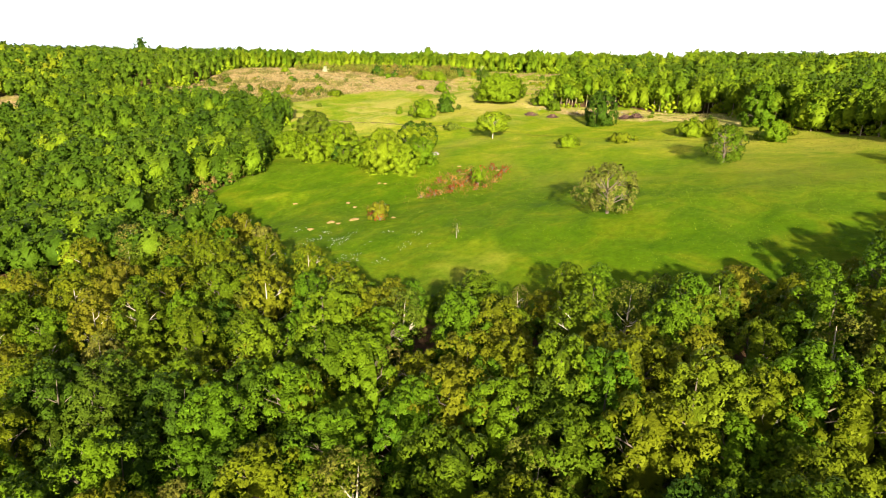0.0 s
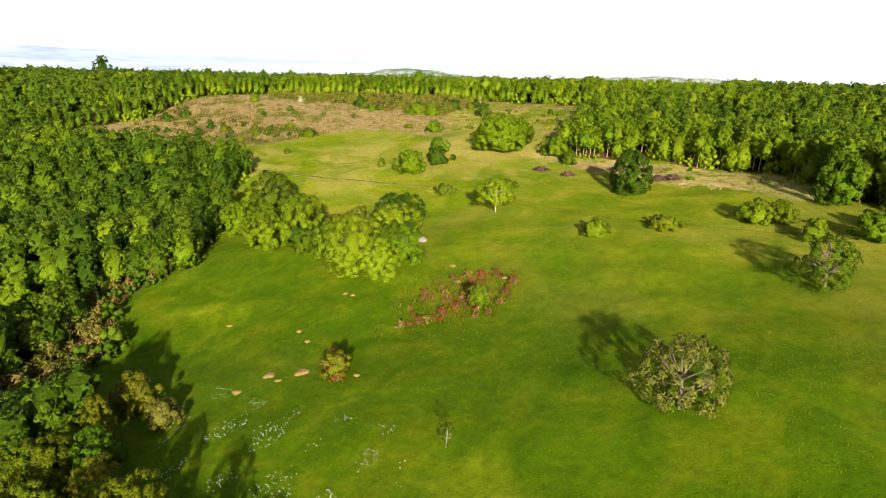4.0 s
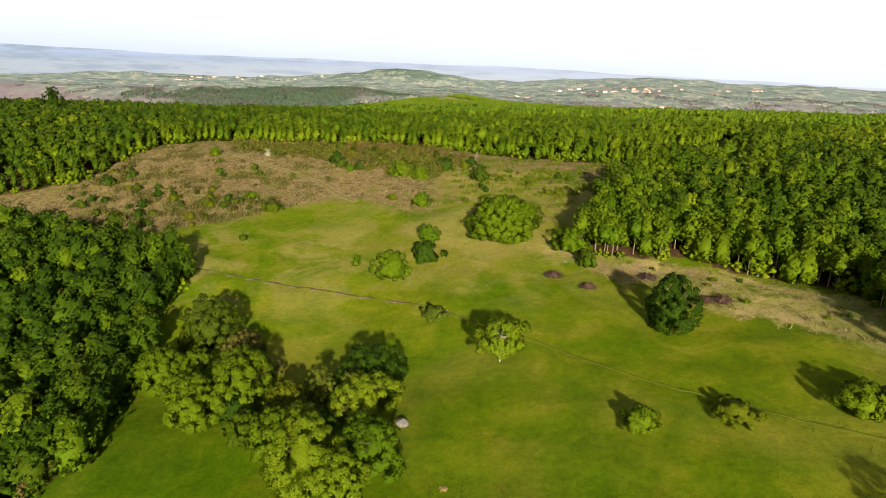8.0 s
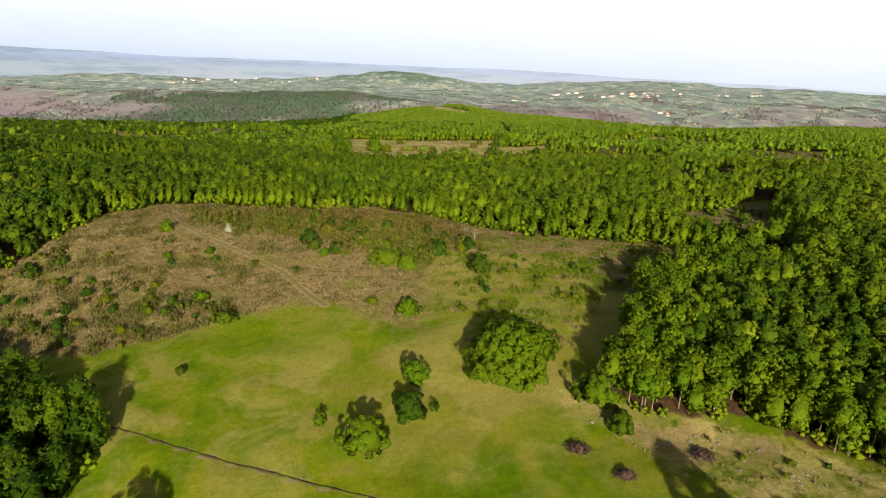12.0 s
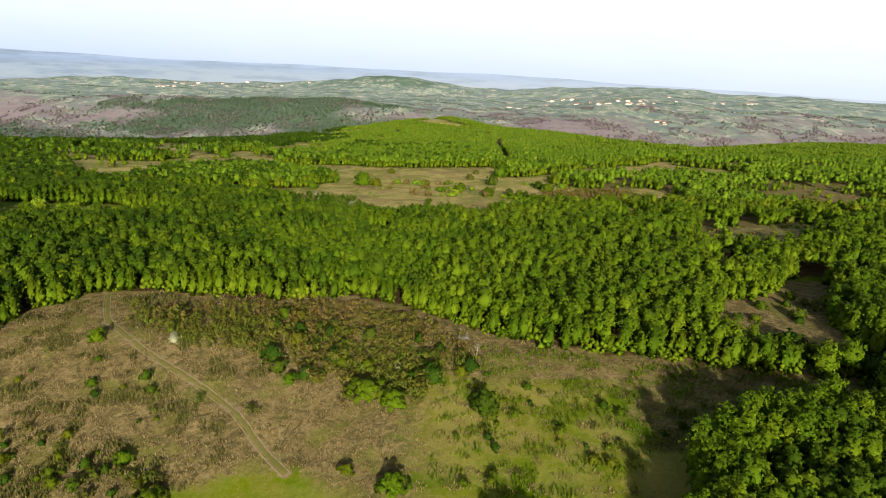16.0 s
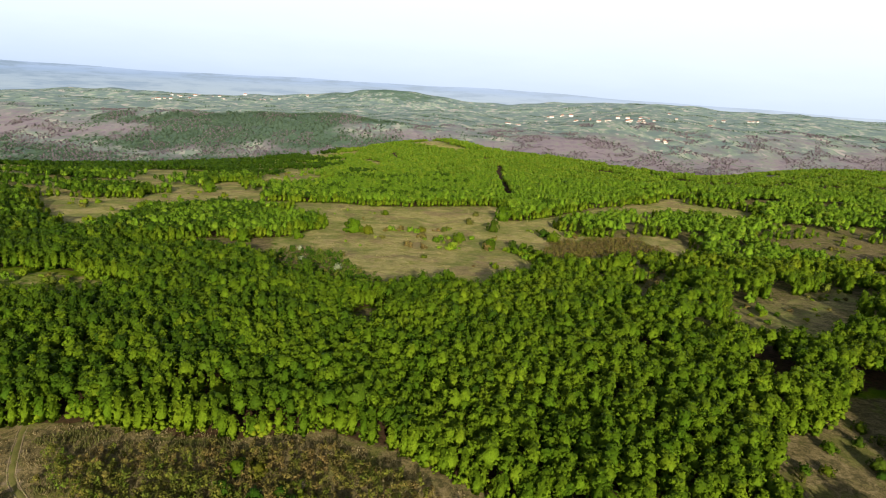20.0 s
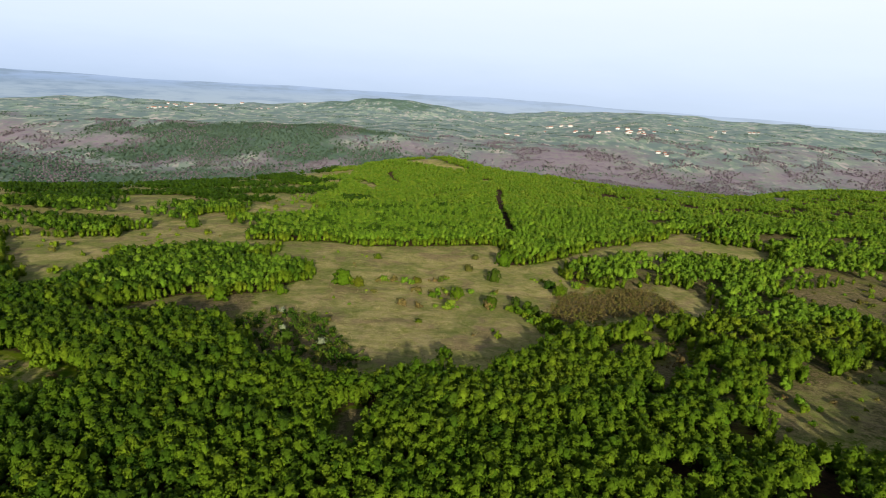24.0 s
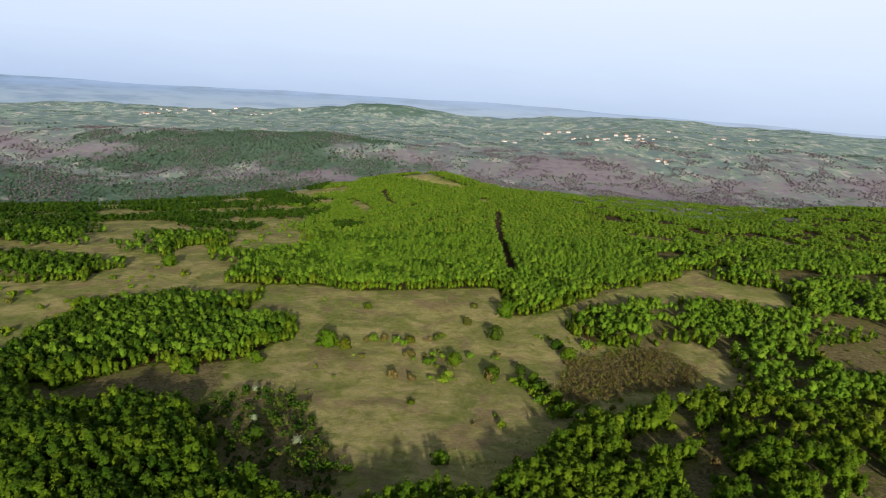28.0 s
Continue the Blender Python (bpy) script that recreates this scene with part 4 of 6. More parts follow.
woods("west_wood", "dense young green oaks in the depth of the wood", x[~rim & ~low], y[~rim & ~low], mid_kinds, wood_leaves, 51, scale=(0.88, 1.15), tone=(-0.1, 0.5))
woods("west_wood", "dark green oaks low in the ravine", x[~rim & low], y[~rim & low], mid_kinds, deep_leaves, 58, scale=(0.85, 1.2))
x, y = scattered(-84, -58, 128, 192, 3.0, 29)
ok = ~open_land(x, y)
woods("brown_copse", "brown twiggy young growth along the wood's edge", x[ok], y[ok], templates(250, 6, 5.5, 2.0, 0.0, 8, 110, 0.5, 0.3), wood_twigs, 55, scale=(0.6, 1.3))
x, y = wooded(*scattered(20, 215, 150, 352, 3.7, 32), keep=lambda x, y: in_sight(x, y))
rim = near_open(x, y, 12)
bare = rim & (np.random.RandomState(2).uniform(size=x.shape) < 0.68)
woods("east_wood", "tall green oaks with bare trunks at the stand's edge", x[bare], y[bare], tall_kinds, wood_leaves, 42, scale=(0.9, 1.25), trunks=9.0, tone=(-0.15, 0.4), trunk_mat=bark_light)
woods("east_wood", "tall green oaks overgrown to the ground at the stand's edge", x[rim & ~bare], y[rim & ~bare], close_kinds, wood_leaves, 52, scale=(0.85, 1.35),
      trunks=8.0, tone=(0.0, 0.6))
x, y = wooded(*scattered(20, 215, 150, 352, 3.6, 28), keep=lambda x, y: in_sight(x, y))
rim = near_open(x, y, 11)
dark = np.random.RandomState(16).uniform(size=x.shape) < 0.72
lit, dark = ~rim & ~dark, ~rim & dark
woods("east_wood", "tall green oaks in the depth of the stand", x[lit], y[lit], fine_kinds, wood_leaves, 53, scale=(0.96, 1.15), tone=(0.0, 0.6), sink=-0.9)
woods("east_wood", "tall dark green oaks in the depth of the stand", x[dark], y[dark], fine_kinds, deep_leaves, 75, scale=(0.96, 1.15), tone=(0.4, 1.0), sink=-0.9)


def detail(x, y):
    return (np.abs(x + 10) < 0.72 * (y - 215) + 30) & (y < 590)


def ridge(x, y):
    return in_sight(x, y) & ((y > 352) | (x < -60)) & ~((x > 20) & (y <= 352))


x, y = wooded(*scattered(-330, 330, 300, 640, 3.8, 33), keep=lambda x, y: ridge(x, y) & ((x < 60) | (y < 420) | (wave(x, y, 34, 24) > np.where(x > 95, -0.25, -0.6))))
seen = detail(x, y)
edge = near_open(x, y, 5.5)
rim = seen & edge
woods("ridge_wood", "leafy front row of the ridge wood", x[rim], y[rim], rim_kinds, wood_leaves, 57, scale=(0.7, 1.15), trunks=4.0, tone=(0.0, 0.55))
seen |= rim
# More dark leaves westward: the dimmer light there is put into the colour.
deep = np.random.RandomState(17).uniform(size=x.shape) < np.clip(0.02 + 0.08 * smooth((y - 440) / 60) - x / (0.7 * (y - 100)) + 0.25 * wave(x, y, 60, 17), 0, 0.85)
outer = edge & ~seen
nigh = outer & (y < 460)
woods("ridge_wood", "leafy edge of the wood beside the heath", x[nigh], y[nigh], rim_kinds, deep_leaves, 77, scale=(0.7, 1.1), tone=(0.4, 1.0))
outer &= ~nigh
woods("ridge_wood", "leafy outer edge of the ridge wood", x[outer], y[outer], far_rim_kinds, wood_leaves, 68, scale=(0.7, 1.1), tone=(0.0, 0.6))
seen |= edge
out = ~seen & (np.random.RandomState(6).uniform(size=x.shape) < 0.75)
woods("ridge_wood", "outer part of the yellow-green ridge wood", x[out & ~deep], y[out & ~deep], far_kinds, wood_leaves, 54, scale=(0.88, 1.14), tone=(0.1, 0.9))
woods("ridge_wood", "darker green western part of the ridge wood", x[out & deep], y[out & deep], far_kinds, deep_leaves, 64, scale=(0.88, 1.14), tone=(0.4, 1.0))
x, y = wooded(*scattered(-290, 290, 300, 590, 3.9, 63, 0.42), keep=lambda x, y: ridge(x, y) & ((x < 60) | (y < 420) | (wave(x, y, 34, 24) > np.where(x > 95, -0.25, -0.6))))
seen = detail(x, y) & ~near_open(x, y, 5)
# Same westward darkening of the leaves in place of dimmer light.
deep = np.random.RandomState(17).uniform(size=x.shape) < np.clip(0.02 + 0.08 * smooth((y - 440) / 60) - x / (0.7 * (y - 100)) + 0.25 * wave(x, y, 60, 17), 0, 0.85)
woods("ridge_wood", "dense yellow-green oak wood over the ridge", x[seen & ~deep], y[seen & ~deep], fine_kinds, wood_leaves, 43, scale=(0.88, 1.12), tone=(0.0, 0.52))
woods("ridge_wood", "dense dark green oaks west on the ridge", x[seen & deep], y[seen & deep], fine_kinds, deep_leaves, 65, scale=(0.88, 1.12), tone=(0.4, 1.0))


def thinned(x, y):
    r = np.random.RandomState(5)
    p = np.ones_like(x)
    p = np.where((x < -190) & (y > 800), 0.3 + 0.9 * wave(x, 2 * y, 170, 51), p)
    p = np.where((x < -0.17 * y) & (y > 1100), 0.42 + 0.9 * wave(x, 2 * y, 200, 53), p)
    p = np.where((x > 90) & (x <= 200) & (y > 560) & (y < 840), 0.6 + 0.8 * wave(x, y, 45, 54), p)
    p = np.where(y > hill_edge(x) + 40, 0.0, p)
    p = np.where((x > 200), 0.6 + 0.8 * wave(x, 1.6 * y, 110, 52), p)
    gap = (np.abs(x - np.interp(y, [906, 1027, 1228], [50, 51, 62])) < 4.5) & (y > 880) & (y < 1240)
    for line in RIDES:
        gap |= line_distance(line, x, y) < 4.5
    return (r.uniform(size=x.shape) < p) & ~gap


x, y = wooded(*scattered(-700, 700, 640, 1020, 4.4, 34), keep=lambda x, y: (np.abs(x + 10) < 0.72 * (y - 180) + 30) & thinned(x, y))
rim = near_open(x, y, 8)
# West of the clearing, dimmer light is again painted as darker leaves.
deep = np.random.RandomState(18).uniform(size=x.shape) < np.clip(0.05 - x / (0.7 * (y - 100)) + 0.25 * wave(x, y, 90, 18), 0, 0.85)
woods("middle_wood", "green oak woods round the clearing", x[~rim & ~deep], y[~rim & ~deep], far_kinds, hill_leaves, 44, scale=(0.8, 1.15), tone=(0.0, 0.8))
woods("middle_wood", "dark green oaks on the slope west of the clearing", x[~rim & deep], y[~rim & deep], far_kinds, deep_leaves, 66, scale=(0.8, 1.15), tone=(0.3, 1.0))
woods("middle_wood", "leafy edge of the woods round the clearing", x[rim], y[rim], far_rim_kinds, wood_leaves, 59, scale=(0.5, 1.05), tone=(0.0, 0.8))
dot_kinds = crowns(200, 12, 6.4, 3.6, 0.25, 6, 3, 1.5, 1.1, full=0.45, uneven=0.28, segs=5, rings=2)
x, y = wooded(*scattered(-1300, 1300, 1020, 2250, 6.3, 35), keep=lambda x, y: (np.abs(x + 10) < 0.72 * (y - 180) + 30) & thinned(x, y))
side = x < -0.17 * y + 70 * wave(x, y, 170, 58)
woods("valley_wood", "dark broken woods on the slope into the valley", x[side], y[side], dot_kinds, deep_leaves, 56, scale=(0.8, 1.3))
x, y = x[~side], y[~side]
woods("plantation", "even green plantation on the far slope", x, y, dot_kinds, hill_leaves, 45, scale=(0.85, 1.12), tone=(0.1, 1.0))


# low growth under and along the edges of the woods
low_kinds = lumpy(220, 8, 3.6, 1.9, 0.0, 8, 0.75, 24, 0.6)
x, y = wooded(*scattered(-190, 215, 110, 420, 3.2, 36), keep=lambda x, y: in_sight(x, y) & near_open(x, y, 4.5))
ok = np.random.RandomState(7).uniform(size=len(x)) < np.where((x > 20) & (y < 352), 0.5, 0.8)
# Below the western wood, shade is put into darker shrub leaves.
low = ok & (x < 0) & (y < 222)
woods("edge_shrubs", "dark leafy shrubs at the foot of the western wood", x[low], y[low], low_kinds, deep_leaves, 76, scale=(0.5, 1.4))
ok &= ~low
woods("edge_shrubs", "leafy shrubs along the edge of the woods", x[ok], y[ok], low_kinds, wood_leaves, 46, scale=(0.5, 1.4), tone=(0.1, 0.8))
# Dark leaves carry the shade under the trees in their colour.
x, y = wooded(*scattered(-120, 100, 22, 128, 4.2, 37), keep=lambda x, y: in_sight(x, y, 15))
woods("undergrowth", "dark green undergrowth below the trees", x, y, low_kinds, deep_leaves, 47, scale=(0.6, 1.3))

# brown thickets of saplings and bramble
twig_kinds = templates(240, 6, 3.2, 1.5, 0.0, 6, 60, 0.5, 0)
x, y = scattered(-120, 10, 330, 395, 1.9, 38)
ok = inside(SCRUB, x + 3 * wave(x, y, 12, 3), y + 3 * wave(x, y, 12, 4)) & (np.random.RandomState(9).uniform(size=x.shape) < 0.85)
front = y < 366 - 0.25 * (x + 50) + 5 * wave(x, y, 18, 19)
woods("scrub", "yellow-green thicket of saplings on the ridge", x[ok & front], y[ok & front], twig_kinds, wood_twigs, 48, scale=(0.6, 1.5), tone=(-0.05, 0.55))
woods("scrub", "reddish-brown thicket of saplings on the ridge", x[ok & ~front], y[ok & ~front], twig_kinds, wood_twigs, 67, scale=(0.5, 1.2), tone=(0.1, 0.75))
x, y = scattered(30, 170, 560, 720, 2.6, 39)
ok = (inside(EAST_BROWN, x, y) & (y > 560) & (np.random.RandomState(4).uniform(size=x.shape) < 0.3)) | inside(BROWN_SCRUB, x + 3 * wave(x, y, 20, 3), y + 3 * wave(x, y, 20, 4))
woods("brown_thicket", "low brown thicket beside the clearing", x[ok], y[ok], twig_kinds, wood_twigs, 49, scale=(0.5, 1.2), tone=(0.3, 0.85))
x, y = scattered(-126, -40, 524, 632, 2.8, 40)
ok = inside(DARK_THICKET, x + 3 * wave(x, y, 14, 3), y) & (np.random.RandomState(3).uniform(size=x.shape) < 0.55)
green = np.random.RandomState(8).uniform(size=x.shape) < 0.55
woods("dark_thicket", "dark twiggy thicket at the corner of the clearing", x[ok & ~green], y[ok & ~green], twig_kinds, wood_twigs, 50, scale=(0.7, 1.5), tone=(-0.3, 0.4))
woods("dark_thicket", "dark green young oaks in the clearing's thicket", x[ok & green], y[ok & green], low_kinds, deep_leaves, 50, scale=(0.35, 1.2))

# ---- the trees below the flight's start ----
near_kinds = []
for k, (tall, wide, base, leaf, bk, core, sprays, sz, lab) in enumerate([
        (12, 5.6, 0.08, leaves_spring, bark_grey, 0.5, 2600, 0.52, "broad fresh green broadleaf tree in spring leaf"),
        (11, 4.8, 0.08, leaves_spring, bark_grey, 0.5, 2200, 0.5, "rounded yellow-green broadleaf tree in spring leaf"),
        (13.5, 4.6, 0.1, leaves_green, bark_grey, 0.5, 2200, 0.52, "tall bright green oak tree"),
        (11, 4.4, 0.06, leaves_green, bark_grey, 0.5, 2100, 0.5, "dense mid-green broadleaf tree"),
        (11, 3.8, 0.25, leaves_twiggy, bark_pale, 0.0, 900, 0.42, "half-bare tree with pale limbs and brownish buds"),
        (8.5, 3.6, 0.06, leaves_twiggy, bark_grey, 0.4, 1300, 0.45, "brownish twiggy young tree coming into leaf"),
        (12.5, 4.6, 0.15, leaves_spring, bark_pale, 0.46, 1800, 0.52, "airy yellow-green tree with pale trunk"),
        (11, 4.6, 0.06, leaves_dark, bark_grey, 0.5, 2100, 0.5, "dark green rounded broadleaf tree")]):
    near_kinds.append(build_tree("tree", lab, "trees below the meadow", tall, wide * 0.86, base, 30, int(sprays * 3.2), sz * 0.56, leaf, bk, 300 + k, core=core, limbs=10,
                                 gaps=0.1 if core else 0.3, ragged=0.3))
x, y = scattered(-115, 98, 27, 128, 6.3, 61)
ok = ~open_land(x, y) & (np.abs(x) < 0.72 * y + 12) & ~((x < -78) & (y > 108))
r = np.random.RandomState(62)
x, y = x[ok], y[ok]
for px, py, brow in zip(x, y, near_open(x, y, 9)):
    brown = px < -25 and py > 70
    # Dark-leaved trees put the lower left's shade into their leaf colour.
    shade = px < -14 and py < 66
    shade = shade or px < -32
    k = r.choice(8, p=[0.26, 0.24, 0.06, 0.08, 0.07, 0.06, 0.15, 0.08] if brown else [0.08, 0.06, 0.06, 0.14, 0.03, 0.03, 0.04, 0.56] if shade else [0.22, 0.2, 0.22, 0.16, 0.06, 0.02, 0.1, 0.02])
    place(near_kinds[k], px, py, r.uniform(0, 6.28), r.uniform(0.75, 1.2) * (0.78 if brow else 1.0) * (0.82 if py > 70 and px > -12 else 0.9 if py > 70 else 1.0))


def clear_away(ob):
    for o in (*ob.children, ob):
        bpy.data.objects.remove(o)


for ob in near_kinds:
    clear_away(ob)


# ---- lone trees and bushes of the meadow ----
def stand(ob, x, y, turn=0.0):
    ob.matrix_world = at(x, y, turn)
    return ob


olive_leaves = leaf_material("olive_leaves", [(0.0, (0.094, 0.112, 0.0150)), (1.0, (0.115, 0.126, 0.0225))], False)
mid_leaves = leaf_material("mid_leaves", [(0.0, (0.075, 0.146, 0.0040)), (1.0, (0.115, 0.179, 0.0050))], False, 0.15)
lime_leaves = leaf_material("lime_leaves", [(0.0, (0.121, 0.196, 0.0060)), (1.0, (0.155, 0.213, 0.0075))], False, 0.15)
stand(build_tree("pear_tree", "lone wild pear tree with sparse olive leaves on the meadow", "", 9.8, 5.0, 0.12, 30, 5600, 0.32, olive_leaves, bark_grey, 401,
                 thick=0.3, limbs=16, core=0.0, gaps=0.3, ragged=0.35), 26.3, 123.4)
stand(build_tree("pear_tree", "gnarled spreading pear tree with ragged crown on the meadow", "", 8.8, 5.2, 0.1, 28, 5600, 0.33, leaves_spring, bark_grey, 405,
                 thick=0.32, limbs=16, core=0.0, gaps=0.3, ragged=0.5), 59.3, 155.1)
stand(build_tree("willow_tree", "small willow with forked white trunk and drooping lime crown", "", 8.8, 5.0, 0.36, 26, 6200, 0.4, lime_leaves, bark_pale, 409,
                 thick=0.17, limbs=10, core=0.0, gaps=0.12, ragged=0.4), 5.3, 215.3)
stand(build_tree("oak_tree", "dense dark green oak leafy down to the grass", "", 11.6, 5.4, -0.12, 34, 11000, 0.38, leaves_dark, bark_grey, 413, core=0.55), 42.6, 226.8)
stand(build_tree("sapling", "slender sapling with pale stem among red shrubs", "", 5.4, 1.9, 0.25, 12, 1100, 0.28, mid_leaves, bark_pale, 417, thick=0.07), 0.9, 159.3)
stand(build_tree("sapling", "thin half-bare sapling in the grass", "", 4.0, 1.0, 0.2, 8, 160, 0.22, leaves_twiggy, bark_pale, 419, thick=0.05, core=0.0), -3.1, 120.4)
COPSE = [(-59.6, 227.6, 11.2, 6.4, leaves_dark), (-63.4, 211.9, 8.2, 5.4, mid_leaves), (-44.7, 205.3, 10.6, 6.6, mid_leaves),
         (-51.5, 200.5, 8.6, 5.2, mid_leaves), (-20.0, 208.1, 9.0, 5.6, leaves_dark), (-19.6, 198.6, 8.4, 5.8, lime_leaves),
         (-27.5, 183.5, 11.6, 6.4, lime_leaves), (-16.1, 186.0, 7.8, 5.0, mid_leaves), (-20.5, 180.0, 7.4, 4.4, lime_leaves),
         (-34.3, 200.6, 6.4, 3.4, leaves_spring), (-50.0, 222.3, 6.0, 3.8, leaves_twiggy), (-33.0, 190.0, 8.0, 4.2, mid_leaves),
         (-56.0, 213.0, 7.4, 4.0, mid_leaves), (-40.0, 194.0, 5.0, 3.0, leaves_spring), (-28.5, 204.5, 7.0, 2.8, leaves_twiggy)]
for k, (px, py, tall, wide, leaf) in enumerate(COPSE):
    lab = {leaves_dark: "dark green rounded tree of the meadow copse", mid_leaves: "mid-green rounded tree of the meadow copse",
           lime_leaves: "bright lime-green rounded tree of the meadow copse", leaves_spring: "yellowish young tree of the meadow copse",
           leaves_twiggy: "brown twiggy tree of the meadow copse"}[leaf]
    stand(build_tree("copse_tree", lab, "trees of the meadow copse", tall * 1.05, wide * 1.02, -0.08, 30, int(2700 * wide), 0.3, leaf, bark_grey, 430 + k, core=0.6, ragged=0.4, gaps=0.08), px, py, k * 1.3)
stand(build_tree("oak_tree", "large green oak beside the wood's edge", "", 12.0, 6.0, -0.1, 30, 8400, 0.42, leaves_green, bark_grey, 470, core=0.55), 88, 206)
stand(build_tree("oak_tree", "large dark oak beside the wood's edge", "", 12.5, 6.0, -0.1, 30, 8400, 0.42, leaves_dark, bark_grey, 471, core=0.55), 98, 214)
stand(build_tree("oak_tree", "broad dark oak beside the wood's edge", "", 10.5, 5.5, -0.1, 30, 8400, 0.42, leaves_dark, bark_grey, 472, core=0.55), 102, 198)

BUSHES = [(-21.7, 256.3, 7.2, 4.8, mid_leaves, "round leafy green bush on the slope"), (-12.9, 266.1, 5.5, 4.4, leaves_dark, "round dark green bush on the slope"),
          (-12.9, 278.0, 5.5, 3.0, mid_leaves, "small upright green bush on the slope"), (-17.6, 307.5, 4.6, 3.0, mid_leaves, "small green bush in the dry heath"),
          (-32.2, 262.8, 3.4, 1.2, mid_leaves, "slender young bush on the slope"), (-67.5, 304.6, 2.8, 3.6, leaves_spring, "spreading low bush at the heath's edge"),
          (-69.8, 281.3, 1.8, 1.3, leaves_dark, "tiny dark bush in the grass"), (-9.5, 236.2, 2.2, 4.2, leaves_twiggy, "low thorny bush beside the trail"),
          (27.2, 191.8, 3.4, 3.2, mid_leaves, "low green bush beside the trail"), (43.3, 193.6, 2.4, 4.4, leaves_spring, "low spreading bush beside the trail"),
          (27.4, 270.0, 6.6, 4.6, mid_leaves, "leafy bush at the corner of the stand"), (30.6, 260.9, 4.4, 2.8, leaves_spring, "young yellow-green bush on the bank"),
          (63.4, 193.4, 5.2, 3.8, mid_leaves, "round green bush on the meadow"), (69.0, 193.0, 5.0, 3.4, leaves_spring, "round yellowish bush on the meadow"),
          (68.6, 178.5, 4.8, 2.6, mid_leaves, "upright green bush on the meadow"), (78.7, 175.4, 5.8, 3.8, mid_leaves, "bushy young oak on the meadow"),
          (84.0, 184.0, 4.0, 3.4, leaves_spring, "loose green bush on the meadow"), (2.6, 333.0, 5.8, 3.2, leaves_dark, "dark upright bush on the heath"),
          (-107.7, 359.2, 4.2, 2.2, mid_leaves, "young green bush beside the track"), (-48.2, 343.0, 2.8, 1.8, mid_leaves, "small green bush beside the thicket"),
          (-27.0, 338.0, 5.0, 4.6, mid_leaves, "spreading green bush in the thicket"), (-20.0, 335.0, 4.2, 3.6, mid_leaves, "green bush in front of the thicket"),
          (-78.4, 315.2, 2.8, 2.2, mid_leaves, "small green bush on the dry heath"), (-105.7, 315.2, 2.0, 2.0, leaves_spring, "small bush on the dry heath"),
          (-27.8, 312.7, 1.8, 2.0, leaves_spring, "small bush on the dry slope"), (-52.0, 136.4, 6.0, 3.6, leaves_spring, "loose bush at the meadow's lower edge"),
          (-46.0, 132.0, 4.0, 3.0, leaves_twiggy, "brownish bush at the meadow's lower edge"), (-21.6, 141.4, 4.2, 2.4, leaves_spring, "small leaning bush among pale soil"),
          (-80, 694, 11.0, 7.5, mid_leaves, "large round oak clump in the clearing"), (-69, 691, 6.5, 4.5, leaves_spring, "loose bush beside the oak clump"),
          (-2, 673, 7.5, 4.2, mid_leaves, "round green bush in the clearing"), (18, 658, 7.0, 4.8, leaves_spring, "yellow-green bush in the clearing"),
          (34, 763, 12.0, 6.0, mid_leaves, "broad green oak at the clearing's edge"), (24, 718, 9.0, 4.6, leaves_dark, "dark upright oak in the clearing"),
          (62, 705, 6.0, 3.6, leaves_dark, "dark green bush beside the thicket"), (67, 691, 7.0, 4.6, mid_leaves, "round green bush beside the thicket"),
          (51, 612, 8.0, 3.8, mid_leaves, "green tree of the hedge across the clearing"), (49, 627, 7.0, 3.6, mid_leaves, "round tree of the hedge across the clearing"),
          (45, 641, 6.5, 3.4, leaves_dark, "dark tree of the hedge across the clearing"), (41, 653, 6.0, 3.2, mid_leaves, "small tree of the hedge across the clearing"),
          (35, 664, 5.5, 2.8, leaves_dark, "dark bush ending the hedge in the clearing"), (-118, 694, 8.0, 4.2, mid_leaves, "green tree before the western block of wood"),
          (-114, 664, 6.5, 4.0, mid_leaves, "round tree beside the brown path"), (-145, 643, 9.5, 4.4, mid_leaves, "green oak standing in the brown path"),
          (-9, 561, 5.5, 3.4, mid_leaves, "young oak in the shade of the wood"), (-88, 575, 6.0, 5.0, leaves_dark, "dark oak among the twiggy thicket"),
          (13, 780, 4.0, 3.0, leaves_twiggy, "bare grey bush in the clearing"), (-65, 770, 4.5, 3.4, leaves_spring, "pale green bush in the clearing"),
          (-256.7, 878.0, 11.0, 8.0, mid_leaves, "round oak in the far pasture"), (7.0, 744.0, 5.0, 3.4, leaves_twiggy, "bare twiggy bush in the clearing"),
          (-30.0, 705.0, 4.0, 3.4, leaves_spring, "pale green bush in the clearing"), (-24.0, 618.0, 1.6, 2.6, leaves_spring, "low green tuft in the clearing")]
for k, (px, py, tall, wide, leaf, lab) in enumerate(BUSHES):
    big = tall > 6.5
    stand(build_bush("bush", lab, "bushes in the open", tall, wide, 22 if big else 12, int(800 * wide), min(0.7, 0.2 + 0.035 * tall), leaf, 500 + k), px, py, k * 2.1)
stand(build_bush("oak_thicket", "large domed thicket of green oak on the slope", "", 11.5, 11.5, 190, 30400, 0.42, mid_leaves, 560, core=0.66), 8.6, 282.0)
for k, (px, py, s) in enumerate([(-85.4, 359.5, 1.0), (-20.0, 350.0, 0.8), (-93, 591, 1.3), (-69, 571, 1.5), (-103, 625, 1.1)]):
    stand(build_bush("blossom_bush", "small bush in white blossom at the thicket", "blossoming bushes", 2.9 * s, 1.8 * s, 9, 420, 0.32, leaves_white, 570 + k), px, py)

